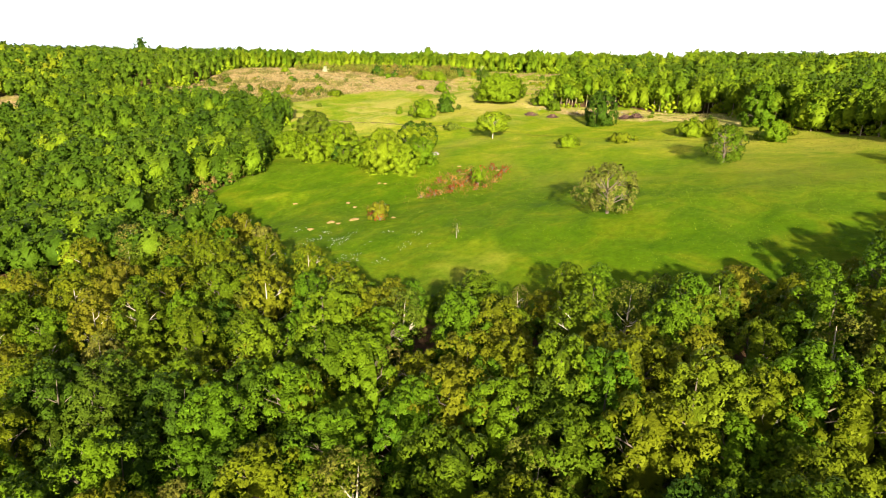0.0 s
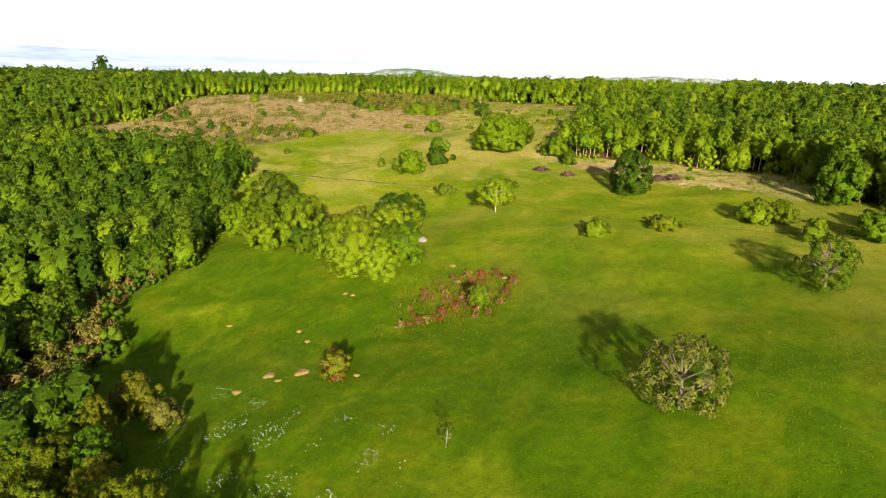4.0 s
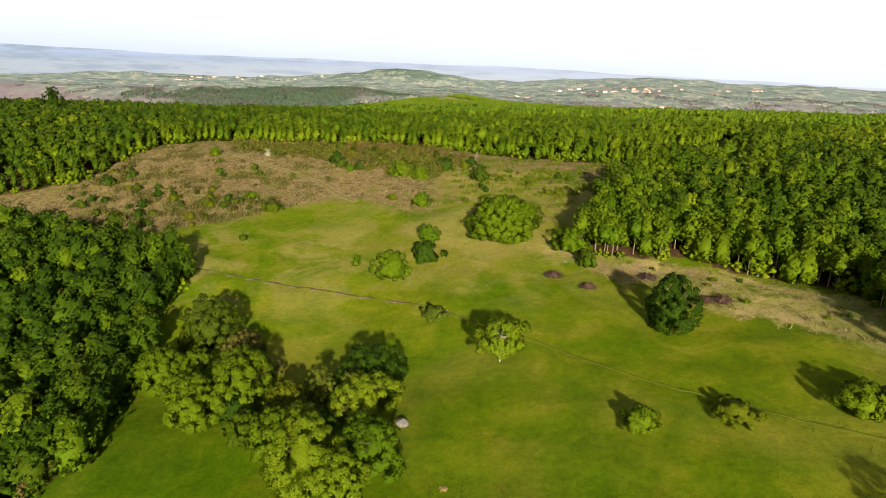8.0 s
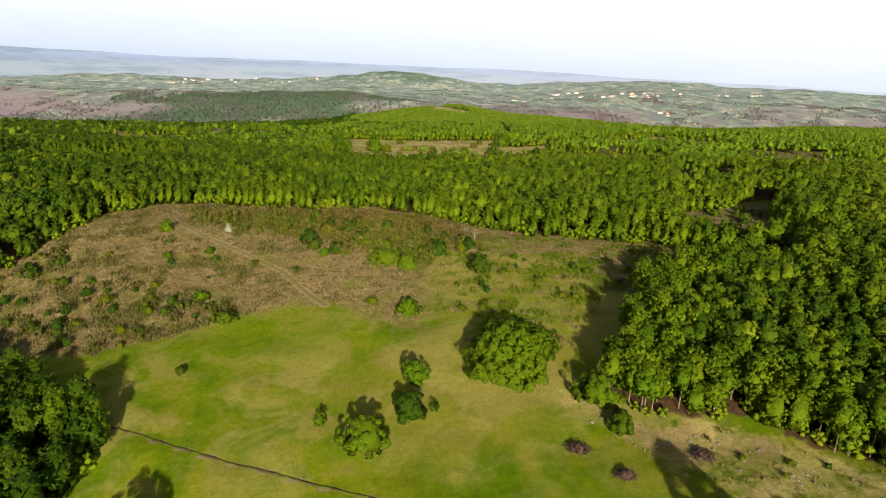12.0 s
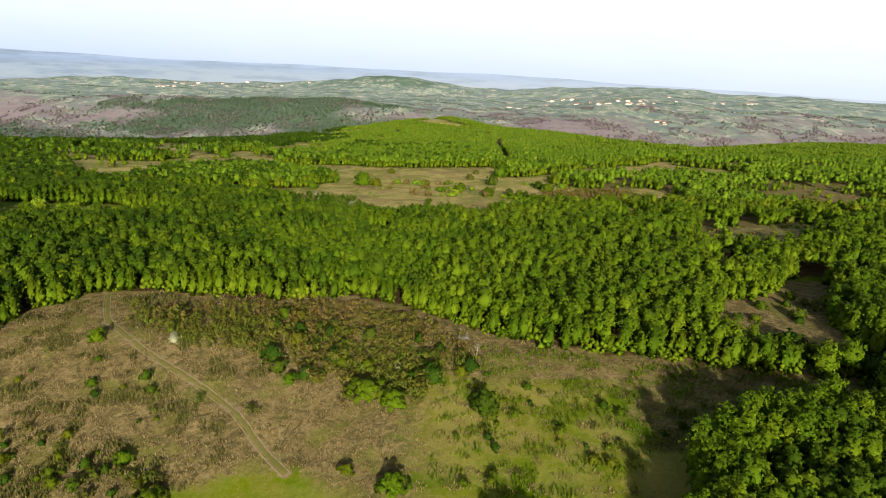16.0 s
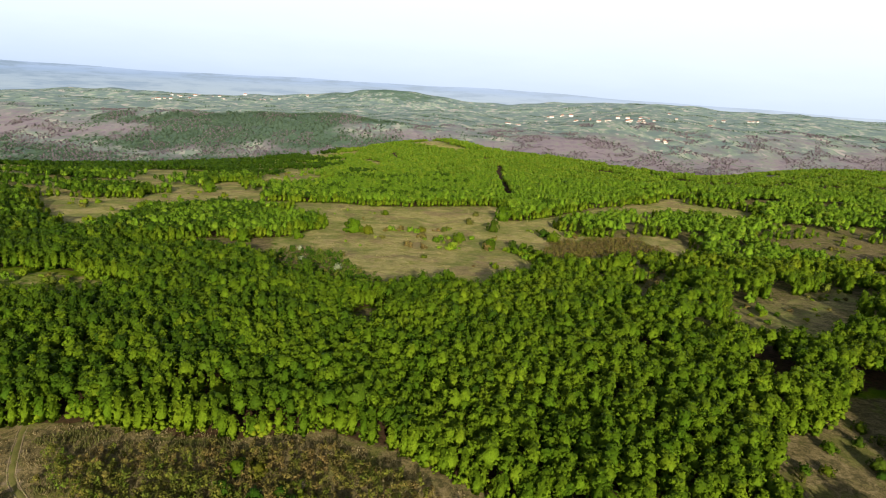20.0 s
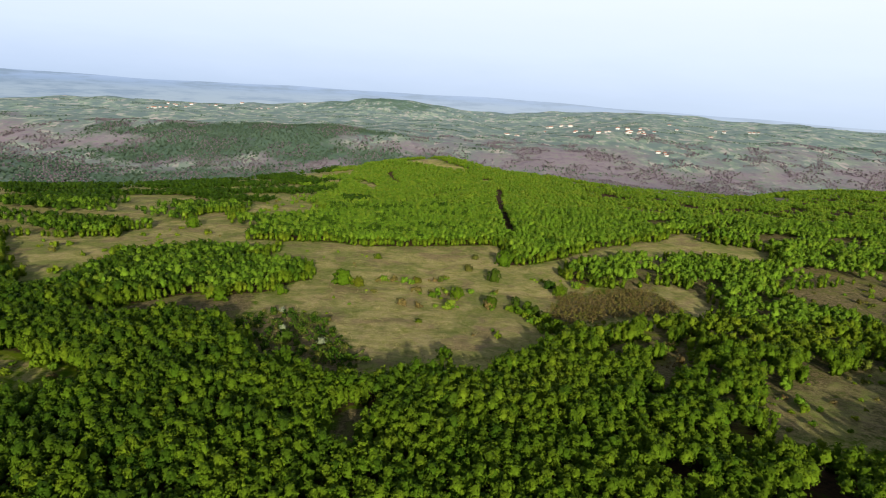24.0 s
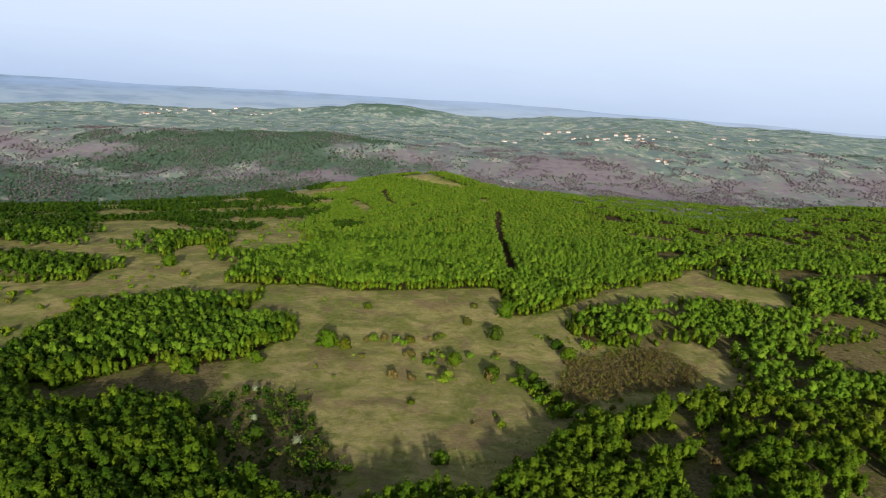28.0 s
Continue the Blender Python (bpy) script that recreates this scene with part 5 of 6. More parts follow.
# small bushes over heath, meadow rim and clearings
small_kinds = [build_bush("bush", "small green bush on open ground", "small bushes", 2.2, 1.5, 8, 200, 0.34, leaves_dark, 580),
               build_bush("bush", "small yellowish bush on open ground", "small bushes", 1.7, 1.6, 8, 180, 0.32, leaves_spring, 581),
               build_bush("bush", "small brown twiggy bush on open ground", "small bushes", 1.9, 1.4, 7, 200, 0.3, leaves_twiggy, 582, core=0.3)]
r = np.random.RandomState(590)


def sprinkle(poly, count, sizes, weights):
    xs, yy = [p[0] for p in poly], [p[1] for p in poly]
    done = 0
    while done < count:
        px, py = r.uniform(min(xs), max(xs)), r.uniform(min(yy), max(yy))
        if inside(poly, px, py) and line_distance(TRACK, px, py) > 3:
            place(small_kinds[r.choice(3, p=weights)], px, py, r.uniform(0, 6.28), r.uniform(*sizes))
            done += 1


sprinkle([(-62, 206), (-45, 198), (-30, 184), (-18, 182), (-18, 206), (-35, 209), (-50, 226), (-60, 221)], 26, (1.1, 2.2), [0.3, 0.4, 0.3])
sprinkle([(-60, 350), (-40, 340), (-14, 336), (0, 350), (-10, 370), (-60, 380)], 44, (0.9, 2.2), [0.5, 0.3, 0.2])
sprinkle([(-150, 318), (-125, 300), (-95, 290), (-70, 302), (-64, 312), (-90, 322), (-120, 335), (-140, 345)], 110, (0.5, 1.4), [0.3, 0.15, 0.55])
sprinkle([(-140, 345), (-66, 318), (-50, 330), (-110, 355), (-130, 375)], 18, (0.4, 1.2), [0.3, 0.3, 0.4])
sprinkle([(-12, 312), (20, 300), (36, 318), (80, 345), (5, 360), (-6, 345)], 34, (0.4, 1.1), [0.3, 0.5, 0.2])
sprinkle([(24, 268), (34, 257), (60, 236), (80, 222), (86, 240), (60, 258), (36, 266)], 14, (0.3, 0.8), [0.2, 0.4, 0.4])
sprinkle([(82, 366), (90, 352), (106, 348), (113, 362), (96, 370)], 22, (1.5, 3.0), [0.6, 0.4, 0.0])
sprinkle([(80, 382), (92, 398), (112, 412), (136, 436), (130, 414), (112, 384)], 14, (0.8, 2.0), [0.5, 0.4, 0.1])
for ob in small_kinds:
    clear_away(ob)

shrub_spots = []


def far_shrubs(poly, count, sizes, weights):
    xs, yy = [p[0] for p in poly], [p[1] for p in poly]
    done = 0
    while done < count:
        px, py = r.uniform(min(xs), max(xs)), r.uniform(min(yy), max(yy))
        if inside(poly, px, py):
            shrub_spots.append((px, py, r.uniform(*sizes), r.choice(3, p=weights)))
            done += 1


far_shrubs([(27, 656), (36, 656), (51, 607), (43, 604)], 16, (1.3, 2.6), [0.7, 0.3, 0.0])
far_shrubs([(-58, 702), (-10, 712), (-8, 722), (-34, 700), (-56, 712)], 24, (0.7, 1.7), [0.2, 0.3, 0.5])
far_shrubs([(45, 722), (88, 706), (96, 712), (60, 732)], 14, (0.7, 1.7), [0.3, 0.3, 0.4])
far_shrubs([(80, 560), (112, 600), (130, 650), (145, 660), (130, 600), (98, 540)], 22, (1.2, 2.8), [0.6, 0.3, 0.1])
far_shrubs([(-40, 640), (25, 640), (25, 690), (-30, 690)], 26, (0.7, 1.9), [0.3, 0.3, 0.4])
far_shrubs([(-95, 620), (-60, 590), (20, 590), (20, 640), (-60, 800), (-130, 810)], 22, (0.5, 1.6), [0.3, 0.4, 0.3])
far_shrubs([(35, 610), (50, 580), (110, 570), (150, 640), (60, 640)], 20, (1.0, 2.6), [0.6, 0.25, 0.15])
far_shrubs([(121, 530), (176, 568), (214, 584), (206, 540), (151, 506)], 12, (0.6, 1.4), [0.4, 0.4, 0.2])
far_shrubs([(-340, 779), (-302, 787), (-265, 950), (-204, 832), (-255, 754), (-253, 660), (-345, 680)], 26, (1.0, 3.2), [0.6, 0.3, 0.1])
far_shrubs(NEAR_WEST_CLEARING, 40, (0.8, 2.4), [0.5, 0.3, 0.2])
far_shrubs(EAST_CLEARING, 26, (0.6, 1.8), [0.5, 0.3, 0.2])
far_shrubs(HILL_GLADE, 20, (0.8, 2.0), [0.5, 0.2, 0.3])
far_shrubs(WEST_GLADE, 24, (1.0, 2.6), [0.6, 0.3, 0.1])
spots = np.array(shrub_spots)
shrub_kinds = templates(270, 5, 2.2, 1.7, -0.1, 8, 70, 0.6, 0.7)
for k, (leaf, lab) in enumerate([(wood_leaves, "scattered green shrubs in the far clearings"), (hill_leaves, "scattered yellow-green shrubs in the far clearings"),
                                 (wood_twigs, "scattered brown shrubs in the far clearings")]):
    sel = spots[:, 3] == k
    for lo, hi in ((0.0, 1.2), (1.2, 9.0)):
        some = sel & (spots[:, 2] >= lo) & (spots[:, 2] < hi)
        woods("shrubs", lab, spots[some, 0], spots[some, 1], shrub_kinds, leaf, 275 + k, scale=(0.7, 1.2) if lo == 0 else (1.2, 2.6))

stand(build_tree("pine_tree", "tall dark tree standing above the ridge wood", "", 19.0, 5.5, 0.1, 22, 900, 1.0, leaves_dark, bark_grey, 592), -247, 470)
stand(build_tree("dead_tree", "small bare whitish tree at the edge of the thicket", "", 5.0, 2.4, 0.2, 6, 30, 0.2, leaves_twiggy, bark_pale, 593, thick=0.1, limbs=12, core=0.0), 1.1, 357.1)

# red-brown shrubs, brush heaps, soil mounds
red_kinds = [build_bush("red_shrub", "rusty red-brown dead shrub in the grass", "red shrubs", 1.6, 1.0, 7, 140, 0.26, leaves_red, 600 + k, core=0.0) for k in range(3)]
r = np.random.RandomState(605)
for px, py in [(-13.2, 156.5), (-11.5, 156.8), (-10, 157.2), (-8.4, 157.6), (-6.8, 158.2), (-5.2, 159.2), (-3.8, 160.5), (-3.0, 162.5), (-4.5, 163.5), (-2.0, 164.5),
               (-7.5, 165.5), (-9.5, 168), (-5.5, 167), (-1.0, 167), (1.0, 162), (5.5, 161), (6.5, 165.5), (7.8, 169), (2, 173.5), (-1.5, 174), (-4.5, 174.5), (4.5, 173),
               (-22.5, 146.5), (-23.5, 150), (-20.8, 139.5), (-24.0, 143.0), (0.5, 159.2), (3.0, 165.0)]:
    place(red_kinds[r.randint(3)], px + r.uniform(-0.4, 0.4), py + r.uniform(-0.4, 0.4), r.uniform(0, 6.28), r.uniform(0.6, 1.35))
for _ in range(40):
    a, d = r.uniform(0, 6.28), math.sqrt(r.uniform())
    place(red_kinds[r.randint(3)], -2.5 + 10.5 * d * math.cos(a), 166 + 10 * d * math.sin(a), r.uniform(0, 6.28), r.uniform(0.3, 0.8))
for ob in red_kinds:
    clear_away(ob)


def brush_heap(x, y, wide, tall, seed):
    rr = np.random.RandomState(seed)
    ob = thing("brush_heap", at(x, y), "heap of dark brown cut branches on the bank", "brush heap", "brush heaps")
    pieces = []
    for _ in range(90):
        a, d = rr.uniform(0, 6.28), wide * 0.5 * math.sqrt(rr.uniform())
        c = np.array([math.cos(a) * d, math.sin(a) * d * 0.7, tall * (1 - (d / (wide * 0.55)) ** 2) * rr.uniform(0.1, 1.0) + 0.1])
        w = unit(rr.normal(size=3) * (1, 1, 0.4)) * rr.uniform(0.5, 1.1)
        pieces.append(tube([c - w, c + rr.normal(size=3) * 0.1, c + w], [0.06, 0.05, 0.02], 4))
    v, f = joined(pieces)
    mesh_object("brushwood", v, f, bark_brown, ob)
    v, f, nor = clumped_crown(rr, tall * 0.9, wide * 0.36, -0.1, 30, 12, 0.34, 0.42, 0.7, 0.35, 0.25, 0.0, 8, 3)
    v[:, 1] *= 0.75
    mesh_object("brushwood", v, f, leaves_heap, ob, smooth=True, normals=nor)


bark_brown = bark("brown_branches", (0.05, 0.032, 0.03), (0.12, 0.075, 0.07))
leaves_heap = leaf_material("heap_twigs", [(0.0, (0.10, 0.06, 0.045)), (1.0, (0.15, 0.09, 0.07))], False)
for k, (px, py, w, h) in enumerate([(21, 256, 5.4, 1.6), (28.5, 248.2, 4.6, 1.5), (44.6, 254, 5.0, 1.5), (53.6, 238.6, 5.0, 1.9), (57.6, 237.8, 5.4, 1.8)]):
    brush_heap(px, py, w, h, 620 + k)


def soil_mound(x, y, wide, long, seed):
    rr = np.random.RandomState(seed)
    ob = thing("soil_mound", at(x, y, rr.uniform(-0.4, 0.4), sink=0.02), "flat mound of pale dug soil in the grass", "soil mound", "soil mounds")
    n, rings = 18, 4
    vs, fs = [(0, 0, 0.2)], []
    edge = [rr.uniform(0.7, 1.2) for _ in range(n)]
    for q in range(1, rings + 1):
        for s in range(n):
            a, d = 6.2832 * s / n, q / rings
            vs.append((math.cos(a) * d * edge[s] * wide / 2, math.sin(a) * d * edge[s] * long / 2, 0.2 * (1 - d * d) + rr.uniform(-0.04, 0.05) - (0.25 if q == rings else 0)))
    for s in range(n):
        fs.append((0, 1 + s, 1 + (s + 1) % n))
        for q in range(rings - 1):
            i, j = 1 + q * n + s, 1 + q * n + (s + 1) % n
            fs += [(i, i + n, j + n), (i, j + n, j)]
    mesh_object("soil", np.array(vs), np.array(fs), soil_mat, ob, smooth=True)


m = Nodes("pale_soil")
n1 = m.noise(1.6, 5, 0.65)
soil_mat = m.finish(m.ramp(n1, [(0.3, (0.21, 0.145, 0.045)), (0.7, (0.34, 0.25, 0.09))]), rough=0.95, bump=n1, strength=0.7, distance=0.15)
for k, (px, py, w, l) in enumerate([(-3.1, 172.6, 2.2, 2.0), (6.3, 172.2, 1.5, 1.4), (-4.5, 180.5, 2.0, 1.6), (-33.2, 143.8, 2.6, 2.4), (-27.6, 143.7, 3.4, 2.8),
                                    (-31.0, 141.6, 1.6, 1.2), (-37.0, 138.9, 1.8, 1.6), (-29.8, 154.7, 1.6, 1.8), (-32.2, 158.4, 1.3, 1.6), (-18.2, 140.7, 1.4, 1.2),
                                    (-47.6, 163.9, 1.8, 1.0), (-26.1, 171.4, 1.4, 1.4), (-24.4, 170.3, 1.2, 1.2), (-71.5, 186.0, 3.0, 2.0)]):
    soil_mound(px, py, w, l, 640 + k)


# ---- rocks ----
m = Nodes("grey_rock")
n1 = m.noise(2.5, 5, 0.65)
rock_mat = m.finish(m.ramp(n1, [(0.3, (0.14, 0.135, 0.12)), (0.7, (0.32, 0.30, 0.27))]), rough=0.9, bump=n1, strength=0.6, distance=0.1)


def rock(x, y, size, label, group, seed):
    rr = np.random.RandomState(seed)
    bm = bmesh.new()
    bmesh.ops.create_icosphere(bm, subdivisions=2, radius=1.0)
    for v in bm.verts:
        v.co *= 1 + 0.28 * noise.noise(v.co * 1.6 + Vector((seed, 0, 0)))
        v.co = Vector((v.co.x * size * 1.2, v.co.y * size, v.co.z * size * 0.62))
    me = bpy.data.meshes.new("rock")
    bm.to_mesh(me)
    bm.free()
    me.materials.append(rock_mat)
    ob = new("rock", me)
    ob.matrix_world = at(x, y, rr.uniform(0, 6.28), sink=-size * 0.2)
    tagged(ob, label, "rock", group)


rock(-12.5, 196.4, 1.15, "grey boulder lying beside the copse", "", 1)
rock(-2.6, 366.6, 1.6, "pale grey boulder at the edge of the wood", "", 2)
r = np.random.RandomState(650)
for k in range(34):
    t = r.uniform()
    rock(26 + 42 * t + r.uniform(-3, 3), 268 - 22 * t + r.uniform(-5, 3), r.uniform(0.16, 0.38), "small pale stone on the dry bank", "stones on the bank", 10 + k)


# ---- grass, flowers and dry tufts, beyond counting ----
def blades(name, label, x, y, tall, count, mat, seed, spread=0.3, wide=0.22):
    """Tufts of a few upright blades."""
    rr = np.random.RandomState(seed)
    x, y = np.repeat(x, count), np.repeat(y, count)
    x, y = x + rr.normal(size=x.shape) * spread, y + rr.normal(size=x.shape) * spread
    z = height(x, y)
    a, h = rr.uniform(0, 6.28, x.shape), tall * rr.uniform(0.5, 1.3, x.shape)
    w = wide * h
    lean = rr.normal(size=(len(x), 2)) * 0.35 * h[:, None]
    p = np.stack([np.stack([x - np.cos(a) * w, y - np.sin(a) * w, z - 0.05], -1), np.stack([x + np.cos(a) * w, y + np.sin(a) * w, z - 0.05], -1),
                  np.stack([x + lean[:, 0], y + lean[:, 1], z + h], -1)], 1)
    ob = thing(name, Matrix(), label, "grass", kind="stuff")
    mesh_object("blades", p.reshape(-1, 3), np.arange(len(x) * 3).reshape(-1, 3), mat, ob, tone=np.repeat(rr.uniform(size=len(x)), 3))


GRASS = [(0.0, (0.083, 0.144, 0.0048)), (1.0, (0.131, 0.174, 0.0096))]
STRAW = [(0.0, (0.143, 0.111, 0.0397)), (0.6, (0.243, 0.193, 0.0831)), (1.0, (0.314, 0.257, 0.1373))]
grass_blades = leaf_material("grass_blades", GRASS, True, 0.1)
olive_blades = leaf_material("olive_blades", [(0.0, (0.09, 0.09, 0.03)), (1.0, (0.14, 0.14, 0.03))], True)
rust_blades = leaf_material("rust_blades", [(0.0, (0.17, 0.07, 0.02)), (0.4, (0.11, 0.11, 0.015)), (1.0, (0.06, 0.11, 0.005))], True)
straw_blades = leaf_material("straw_blades", STRAW, True, 0.15)
pasture_blades = leaf_material("pasture_blades", [(0.0, (0.238, 0.209, 0.0720)), (1.0, (0.331, 0.274, 0.1224))], True, 0.15)
r = np.random.RandomState(660)
x, y = r.uniform(-75, 100, 26000), r.uniform(84, 262, 26000)
ok = inside(MEADOW, x, y) & (wave(x, y, 9, 71) + 0.6 * wave(x, y, 30, 72) > -0.7) & in_sight(x, y, 0) & (r.uniform(size=x.shape) > 0.8 * smooth((195 - y - 1.3 * x) / 70))
blades("grass_tufts", "taller green grass tufts over the meadow", x[ok], y[ok], 0.2, 5, grass_blades, 661, 0.5, 0.3)
x, y = r.normal(-3, 5.5, 1400), r.normal(166, 5.5, 1400)
ok = wave(x, y, 5, 70) > -0.2
blades("rusty_weeds", "rusty dead weeds among the red shrubs", x[ok], y[ok], 0.6, 3, rust_blades, 666, 0.4, 0.13)
x, y = r.uniform(-150, 105, 70000), r.uniform(200, 398, 70000)
ok = (inside(HEATH, x, y) | (inside(BANK, x, y) & (r.uniform(size=x.shape) < 0.35))) & (wave(x, y, 7, 73) > np.where(x > -20, 0.35, -0.2)) & (line_distance(TRACK, x, y) > 1.8)
blades("dry_tufts", "bleached dry grass and bracken tufts on the heath", x[ok], y[ok], 0.5, 5, straw_blades, 662, 0.5, 0.28)
x, y = r.uniform(-10, 105, 9000), r.uniform(285, 362, 9000)
ok = inside(HEATH, x, y) & (wave(x, y, 10, 76) + 0.5 * wave(x, y, 30, 77) > 0.1)
blades("tussocks", "olive green grass tussocks on the heath", x[ok], y[ok], 0.8, 4, grass_blades, 664, 0.4)
x, y = r.uniform(-150, -50, 15000), r.uniform(285, 392, 15000)
ok = inside(HEATH, x, y) & (wave(x, y, 16, 78) + 0.5 * wave(x, y, 40, 79) + 0.9 * np.exp(-((x + 94) / 22) ** 2 - ((y - 305) / 12) ** 2) > 0.5) & (line_distance(TRACK, x, y) > 2.5)
blades("heather", "dark olive heather and bramble mats on the heath", x[ok], y[ok], 0.9, 4, olive_blades, 665, 0.5)
x, y = r.uniform(-110, 110, 9000), r.uniform(550, 830, 9000)
ok = inside(CLEARING, x, y) & (wave(x, y, 18, 74) > 0.1)
blades("pasture_tufts", "dull dry grass tufts in the clearing", x[ok], y[ok], 0.5, 5, pasture_blades, 663, 0.8, 0.4)
m = Nodes("white_petals")
petals = m.finish(m.mix(m.noise(9.0), (0.6, 0.62, 0.55), (0.8, 0.8, 0.76)), rough=0.7)
x, y = r.uniform(-44, -8, 2600), r.uniform(112, 142, 2600)
ok = (wave(x, y, 11, 75) > 0.35) & inside(MEADOW, x, y) & (y < 140 - 0.5 * (x + 40))
x, y = x[ok], y[ok]
z, a = height(x, y) + r.uniform(0.3, 0.5, x.shape), r.uniform(0, 6.28, x.shape)
p = np.stack([np.stack([x + 0.1 * np.cos(a + k * 2.09), y + 0.1 * np.sin(a + k * 2.09), z + 0.05 * (k == 1)], -1) for k in range(3)], 1)
ob = thing("wild_flowers", Matrix(), "drifts of small white wild flowers in grass", "flowers", kind="stuff")
mesh_object("petals", p.reshape(-1, 3), np.arange(len(x) * 3).reshape(-1, 3), petals, ob)

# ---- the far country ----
# Distance haze is put into both leaf colours: paler and bluer.
hazed_leaves = leaf_material("hazed_distant_leaves", [(0.0, (0.094, 0.151, 0.0910)), (1.0, (0.143, 0.207, 0.1170))], True, 0.15)
hazed_bare_wood = leaf_material("hazed_bare_woods", [(0.0, (0.198, 0.157, 0.1820)), (0.6, (0.275, 0.218, 0.2405)), (1.0, (0.209, 0.224, 0.1625))], True, 0.15)
x, y = scattered(-3300, 3300, 1900, 4600, 16, 81)
r = np.random.RandomState(82)
patches = wave(x, y, 420, 83) + 0.7 * wave(x, y, 120, 86)
ok = (np.abs(x) < 0.76 * (y - 100)) & (y > hill_edge(x) + 60) & (r.uniform(size=x.shape) < np.clip(3 * (patches - 0.62), 0.0, 0.85))
far_kinds_small = dome(260, 10, 5.0, 6.4, 0.0, 5, 2, 0, 0, rough=0.35)
woods("distant_trees", "hedges and clumps of trees in the far country", x[ok], y[ok], far_kinds_small, hazed_leaves, 84, scale=(0.4, 0.9))
x, y = scattered(-2100, 300, 1850, 3000, 13, 87)
hill = np.clip(1.3 - ((x + 760) / 640) ** 2 - ((y - 2740) / 330) ** 2 + 0.5 * wave(x, y, 420, 22), 0, 1) + 0.75 * smooth((-250 - x) / 200) * smooth((2520 - y) / 200)
ok = (np.abs(x) < 0.74 * (y - 200)) & (y > hill_edge(x) + 60) & (r.uniform(size=x.shape) < 1.1 * hill - 0.25 + 0.4 * wave(x, y, 160, 88))
woods("distant_trees", "dark green woods on the hill across the valley", x[ok], y[ok], far_kinds_small, hazed_leaves, 89, scale=(0.7, 1.25))
x, y = scattered(-1700, 2200, 1500, 3300, 12.5, 95)
ok = (np.abs(x) < 0.74 * (y - 200)) & (y > hill_edge(x) + 80) & (r.uniform(size=x.shape) < np.clip(3 * (0.25 - np.abs(y - 2350) / 1900 + 0.45 * wave(x, y, 330, 96) + 0.25 * wave(x, y, 110, 98)), 0, 0.85))
woods("distant_trees", "bare purplish-brown woods on the slopes across the valley", x[ok], y[ok], far_kinds_small, hazed_bare_wood, 97, scale=(0.6, 1.1))


def plain(name, a, b, scale=1.5, rough=0.85):
    m = Nodes(name)
    n = m.noise(scale, 4)
    return m.finish(m.mix(n, a, b), rough=rough, bump=n, strength=0.2, distance=0.05)


plaster = plain("white_plaster", (0.62, 0.6, 0.56), (0.8, 0.78, 0.73))
tiles = plain("red_roof_tiles", (0.30, 0.13, 0.08), (0.42, 0.2, 0.13))
glass_dark = plain("dark_window", (0.03, 0.035, 0.04), (0.06, 0.065, 0.07), rough=0.2)


def build_house(long, deep, tall):
    ob = thing("house", Matrix(), "small white plastered house with a red tiled roof", "house", "village houses")
    bm = bmesh.new()
    bmesh.ops.create_cube(bm, size=1.0, matrix=Matrix.Translation((0, 0, tall / 2 - 1)) @ Matrix.Diagonal((long, deep, tall + 2, 1)))
    part("wall", bm, plaster, ob)
    bm = bmesh.new()
    e, h = 0.6, deep * 0.32
    vs = [bm.verts.new(c) for c in [(-long / 2 - e, -deep / 2 - e, tall), (long / 2 + e, -deep / 2 - e, tall), (long / 2 + e, deep / 2 + e, tall), (-long / 2 - e, deep / 2 + e, tall),
                                    (-long / 2 - e, 0, tall + h), (long / 2 + e, 0, tall + h)]]
    for q in ((0, 1, 5, 4), (2, 3, 4, 5), (1, 2, 5), (3, 0, 4), (3, 2, 1, 0)):
        bm.faces.new([vs[i] for i in q])
    part("roof", bm, tiles, ob)
    for k in range(3):
        bm = bmesh.new()
        bmesh.ops.create_cube(bm, size=1.0, matrix=Matrix.Translation((long * (k - 1) * 0.3, -deep / 2, tall * 0.55)) @ Matrix.Diagonal((1.3, 0.12, 1.5, 1)))
        part("window", bm, glass_dark, ob)
    return ob


houses = [build_house(14, 9, 5), build_house(18, 10, 6.5), build_house(11, 8, 4)]
place(houses[0], -347, 1918.9, 0.2, 1.3)
r = np.random.RandomState(90)
for cx, cy, spread, count in [(856, 3389, 70, 16), (591, 3858, 60, 7), (281, 3440, 30, 4), (620, 3505, 60, 6), (690, 3292, 40, 3), (832, 2841, 25, 4), (1239, 3495, 70, 5),
                              (1560, 3600, 60, 3), (-1640, 4150, 110, 14), (-1250, 4380, 100, 6)]:
    for _ in range(count):
        place(houses[r.randint(3)], cx + r.normal() * spread, cy + r.normal() * spread * 1.3, r.uniform(-0.8, 0.8), r.uniform(0.8, 1.3))
for ob in houses:
    for o in (*ob.children, ob):
        bpy.data.objects.remove(o)


def arc(name, label, radius, low, high, mat, steps=160):
    """A wide wall far behind everything; low and high give its edges by angle."""
    a = np.linspace(-1.25, 1.25, steps)
    cols = 14
    t = np.linspace(0, 1, cols)[:, None] ** 1.6
    z = low(a)[None] * (1 - t) + high(a)[None] * t
    x, y = np.sin(a)[None] * radius + 0 * t, 120 + np.cos(a)[None] * radius + 0 * t
    ids = np.arange(cols * steps).reshape(cols, steps)
    q = np.stack([ids[:-1, :-1], ids[:-1, 1:], ids[1:, 1:], ids[1:, :-1]], -1).reshape(-1, 4)
    ob = mesh_object(name, np.stack([x, y, z], -1).reshape(-1, 3), q, mat, smooth=True)
    return tagged(ob, label, "backdrop", kind="structure")


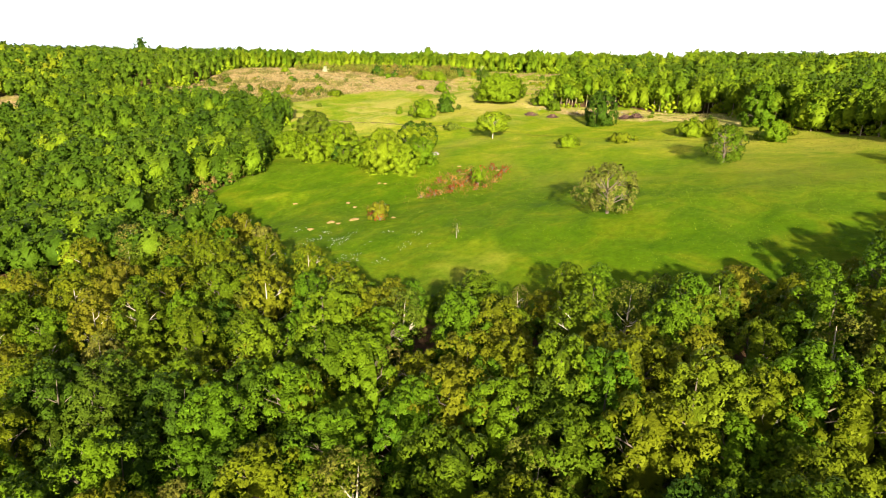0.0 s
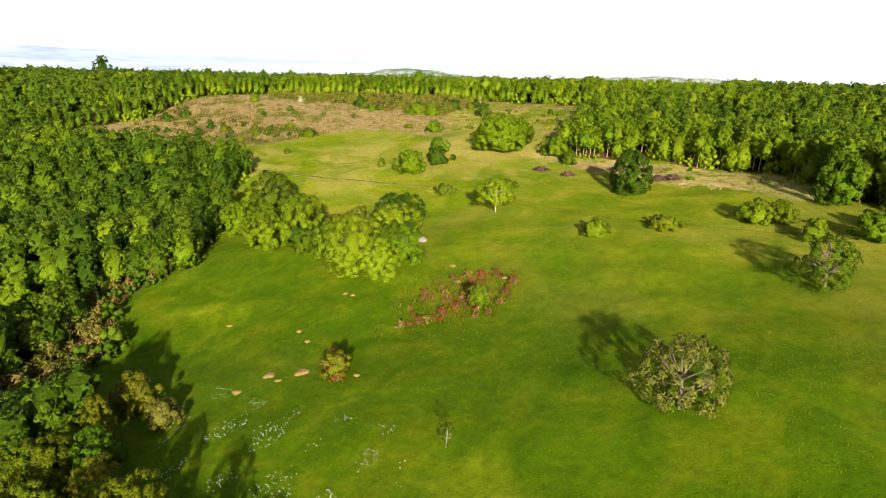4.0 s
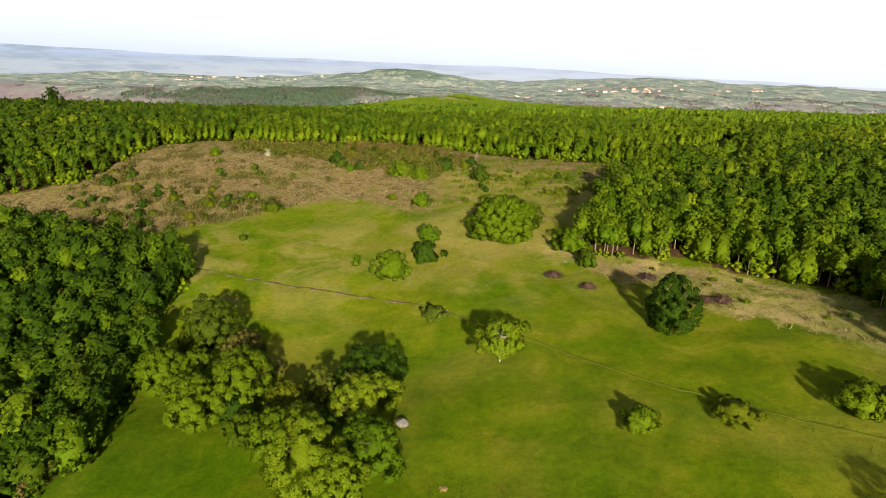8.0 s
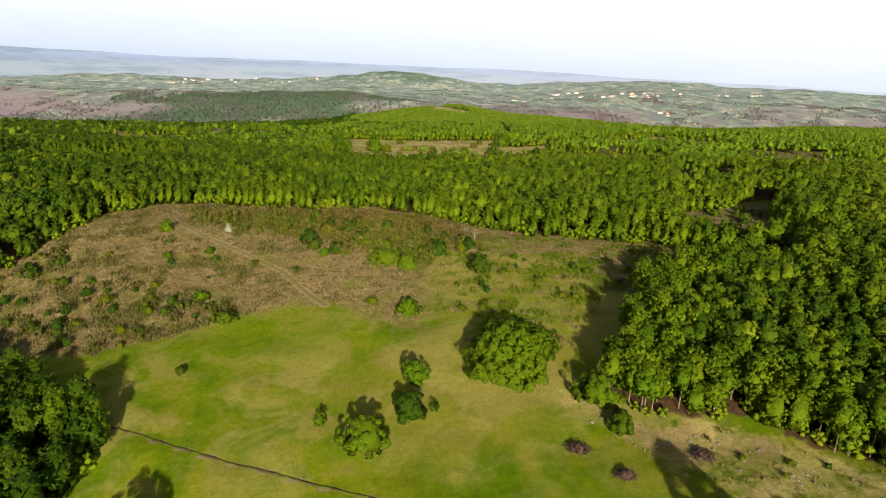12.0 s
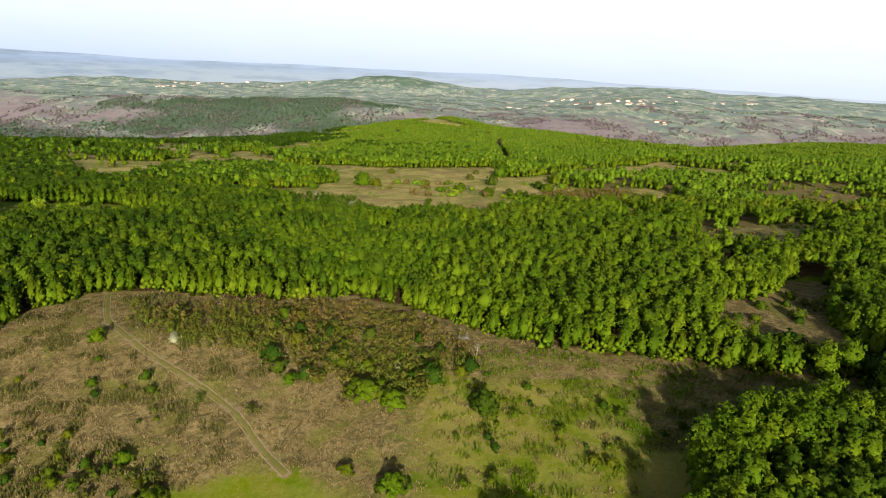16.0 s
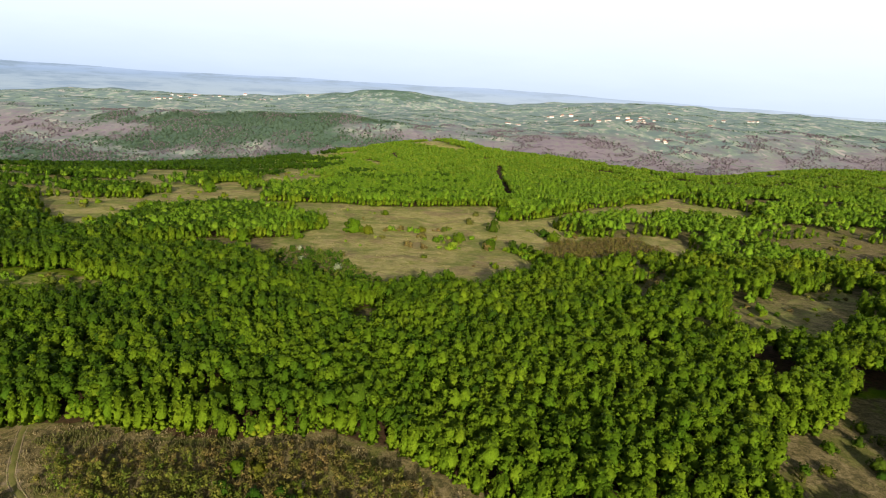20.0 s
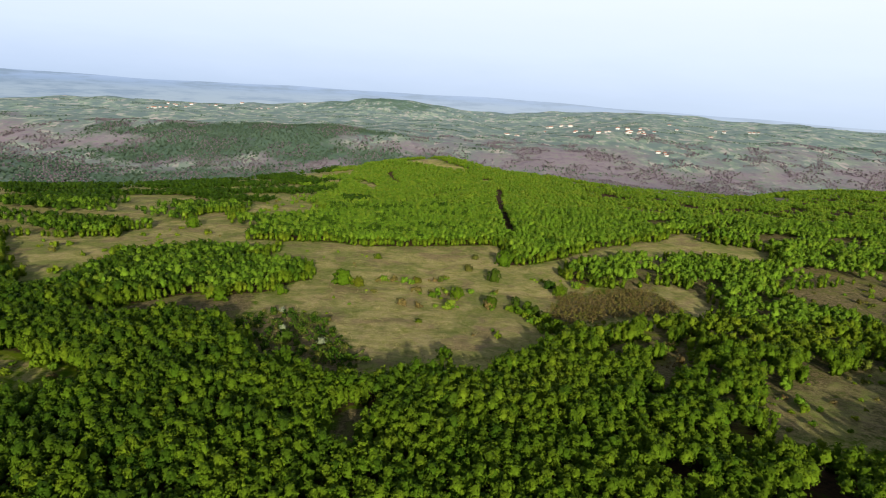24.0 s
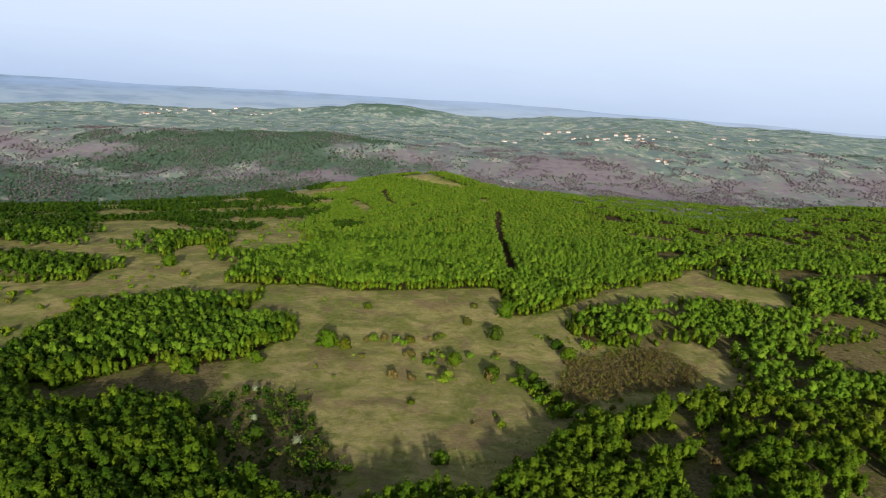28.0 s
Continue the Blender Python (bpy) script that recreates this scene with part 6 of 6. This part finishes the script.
# Emissive backdrop colour: haze is painted in by height, whiter towards the right.
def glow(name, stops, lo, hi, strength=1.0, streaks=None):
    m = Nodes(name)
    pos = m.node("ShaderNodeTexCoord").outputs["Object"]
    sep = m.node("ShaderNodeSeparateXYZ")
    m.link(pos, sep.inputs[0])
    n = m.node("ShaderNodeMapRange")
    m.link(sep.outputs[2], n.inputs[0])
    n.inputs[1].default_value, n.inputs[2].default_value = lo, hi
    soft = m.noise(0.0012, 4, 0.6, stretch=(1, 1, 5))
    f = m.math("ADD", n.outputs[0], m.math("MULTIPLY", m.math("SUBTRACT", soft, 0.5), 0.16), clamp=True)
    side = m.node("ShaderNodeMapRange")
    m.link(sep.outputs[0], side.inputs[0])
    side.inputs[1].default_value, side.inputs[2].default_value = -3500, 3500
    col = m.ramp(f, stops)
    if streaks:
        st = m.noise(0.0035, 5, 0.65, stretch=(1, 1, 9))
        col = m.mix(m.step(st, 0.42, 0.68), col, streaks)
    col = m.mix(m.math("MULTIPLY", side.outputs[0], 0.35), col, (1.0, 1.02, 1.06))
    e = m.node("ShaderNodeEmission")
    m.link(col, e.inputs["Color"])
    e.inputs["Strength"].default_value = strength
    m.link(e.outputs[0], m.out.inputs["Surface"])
    return m.mat


hazy_sky = glow("hazy_sky", [(0.0, (0.50, 0.60, 0.74)), (0.2, (0.64, 0.73, 0.88)), (0.5, (0.80, 0.87, 0.98)), (1.0, (0.96, 0.98, 1.0))], -30, 800, 0.93)
arc("backdrop_sky", "hazy pale evening sky down to the horizon", 4870, lambda a: -400 + 0 * a, lambda a: 2600 + 0 * a, hazy_sky)
# The ridge glows, with distance haze put into its blue.
hazed_blue_hills = glow("hazed_blue_hills", [(0.0, (0.40, 0.46, 0.50)), (0.4, (0.38, 0.45, 0.52)), (0.7, (0.33, 0.42, 0.56)), (1.0, (0.42, 0.51, 0.68))], -50, 75, streaks=(0.27, 0.34, 0.42))
arc("backdrop_hills", "glowing backdrop of a blue ridge with painted haze", 4840, lambda a: -200 + 0 * a,
    lambda a: 52 - 28 * np.tanh(a * 2.0) + 8 * np.sin(a * 7 + 1) + 4 * np.sin(a * 19) + 2 * np.sin(a * 47), hazed_blue_hills)
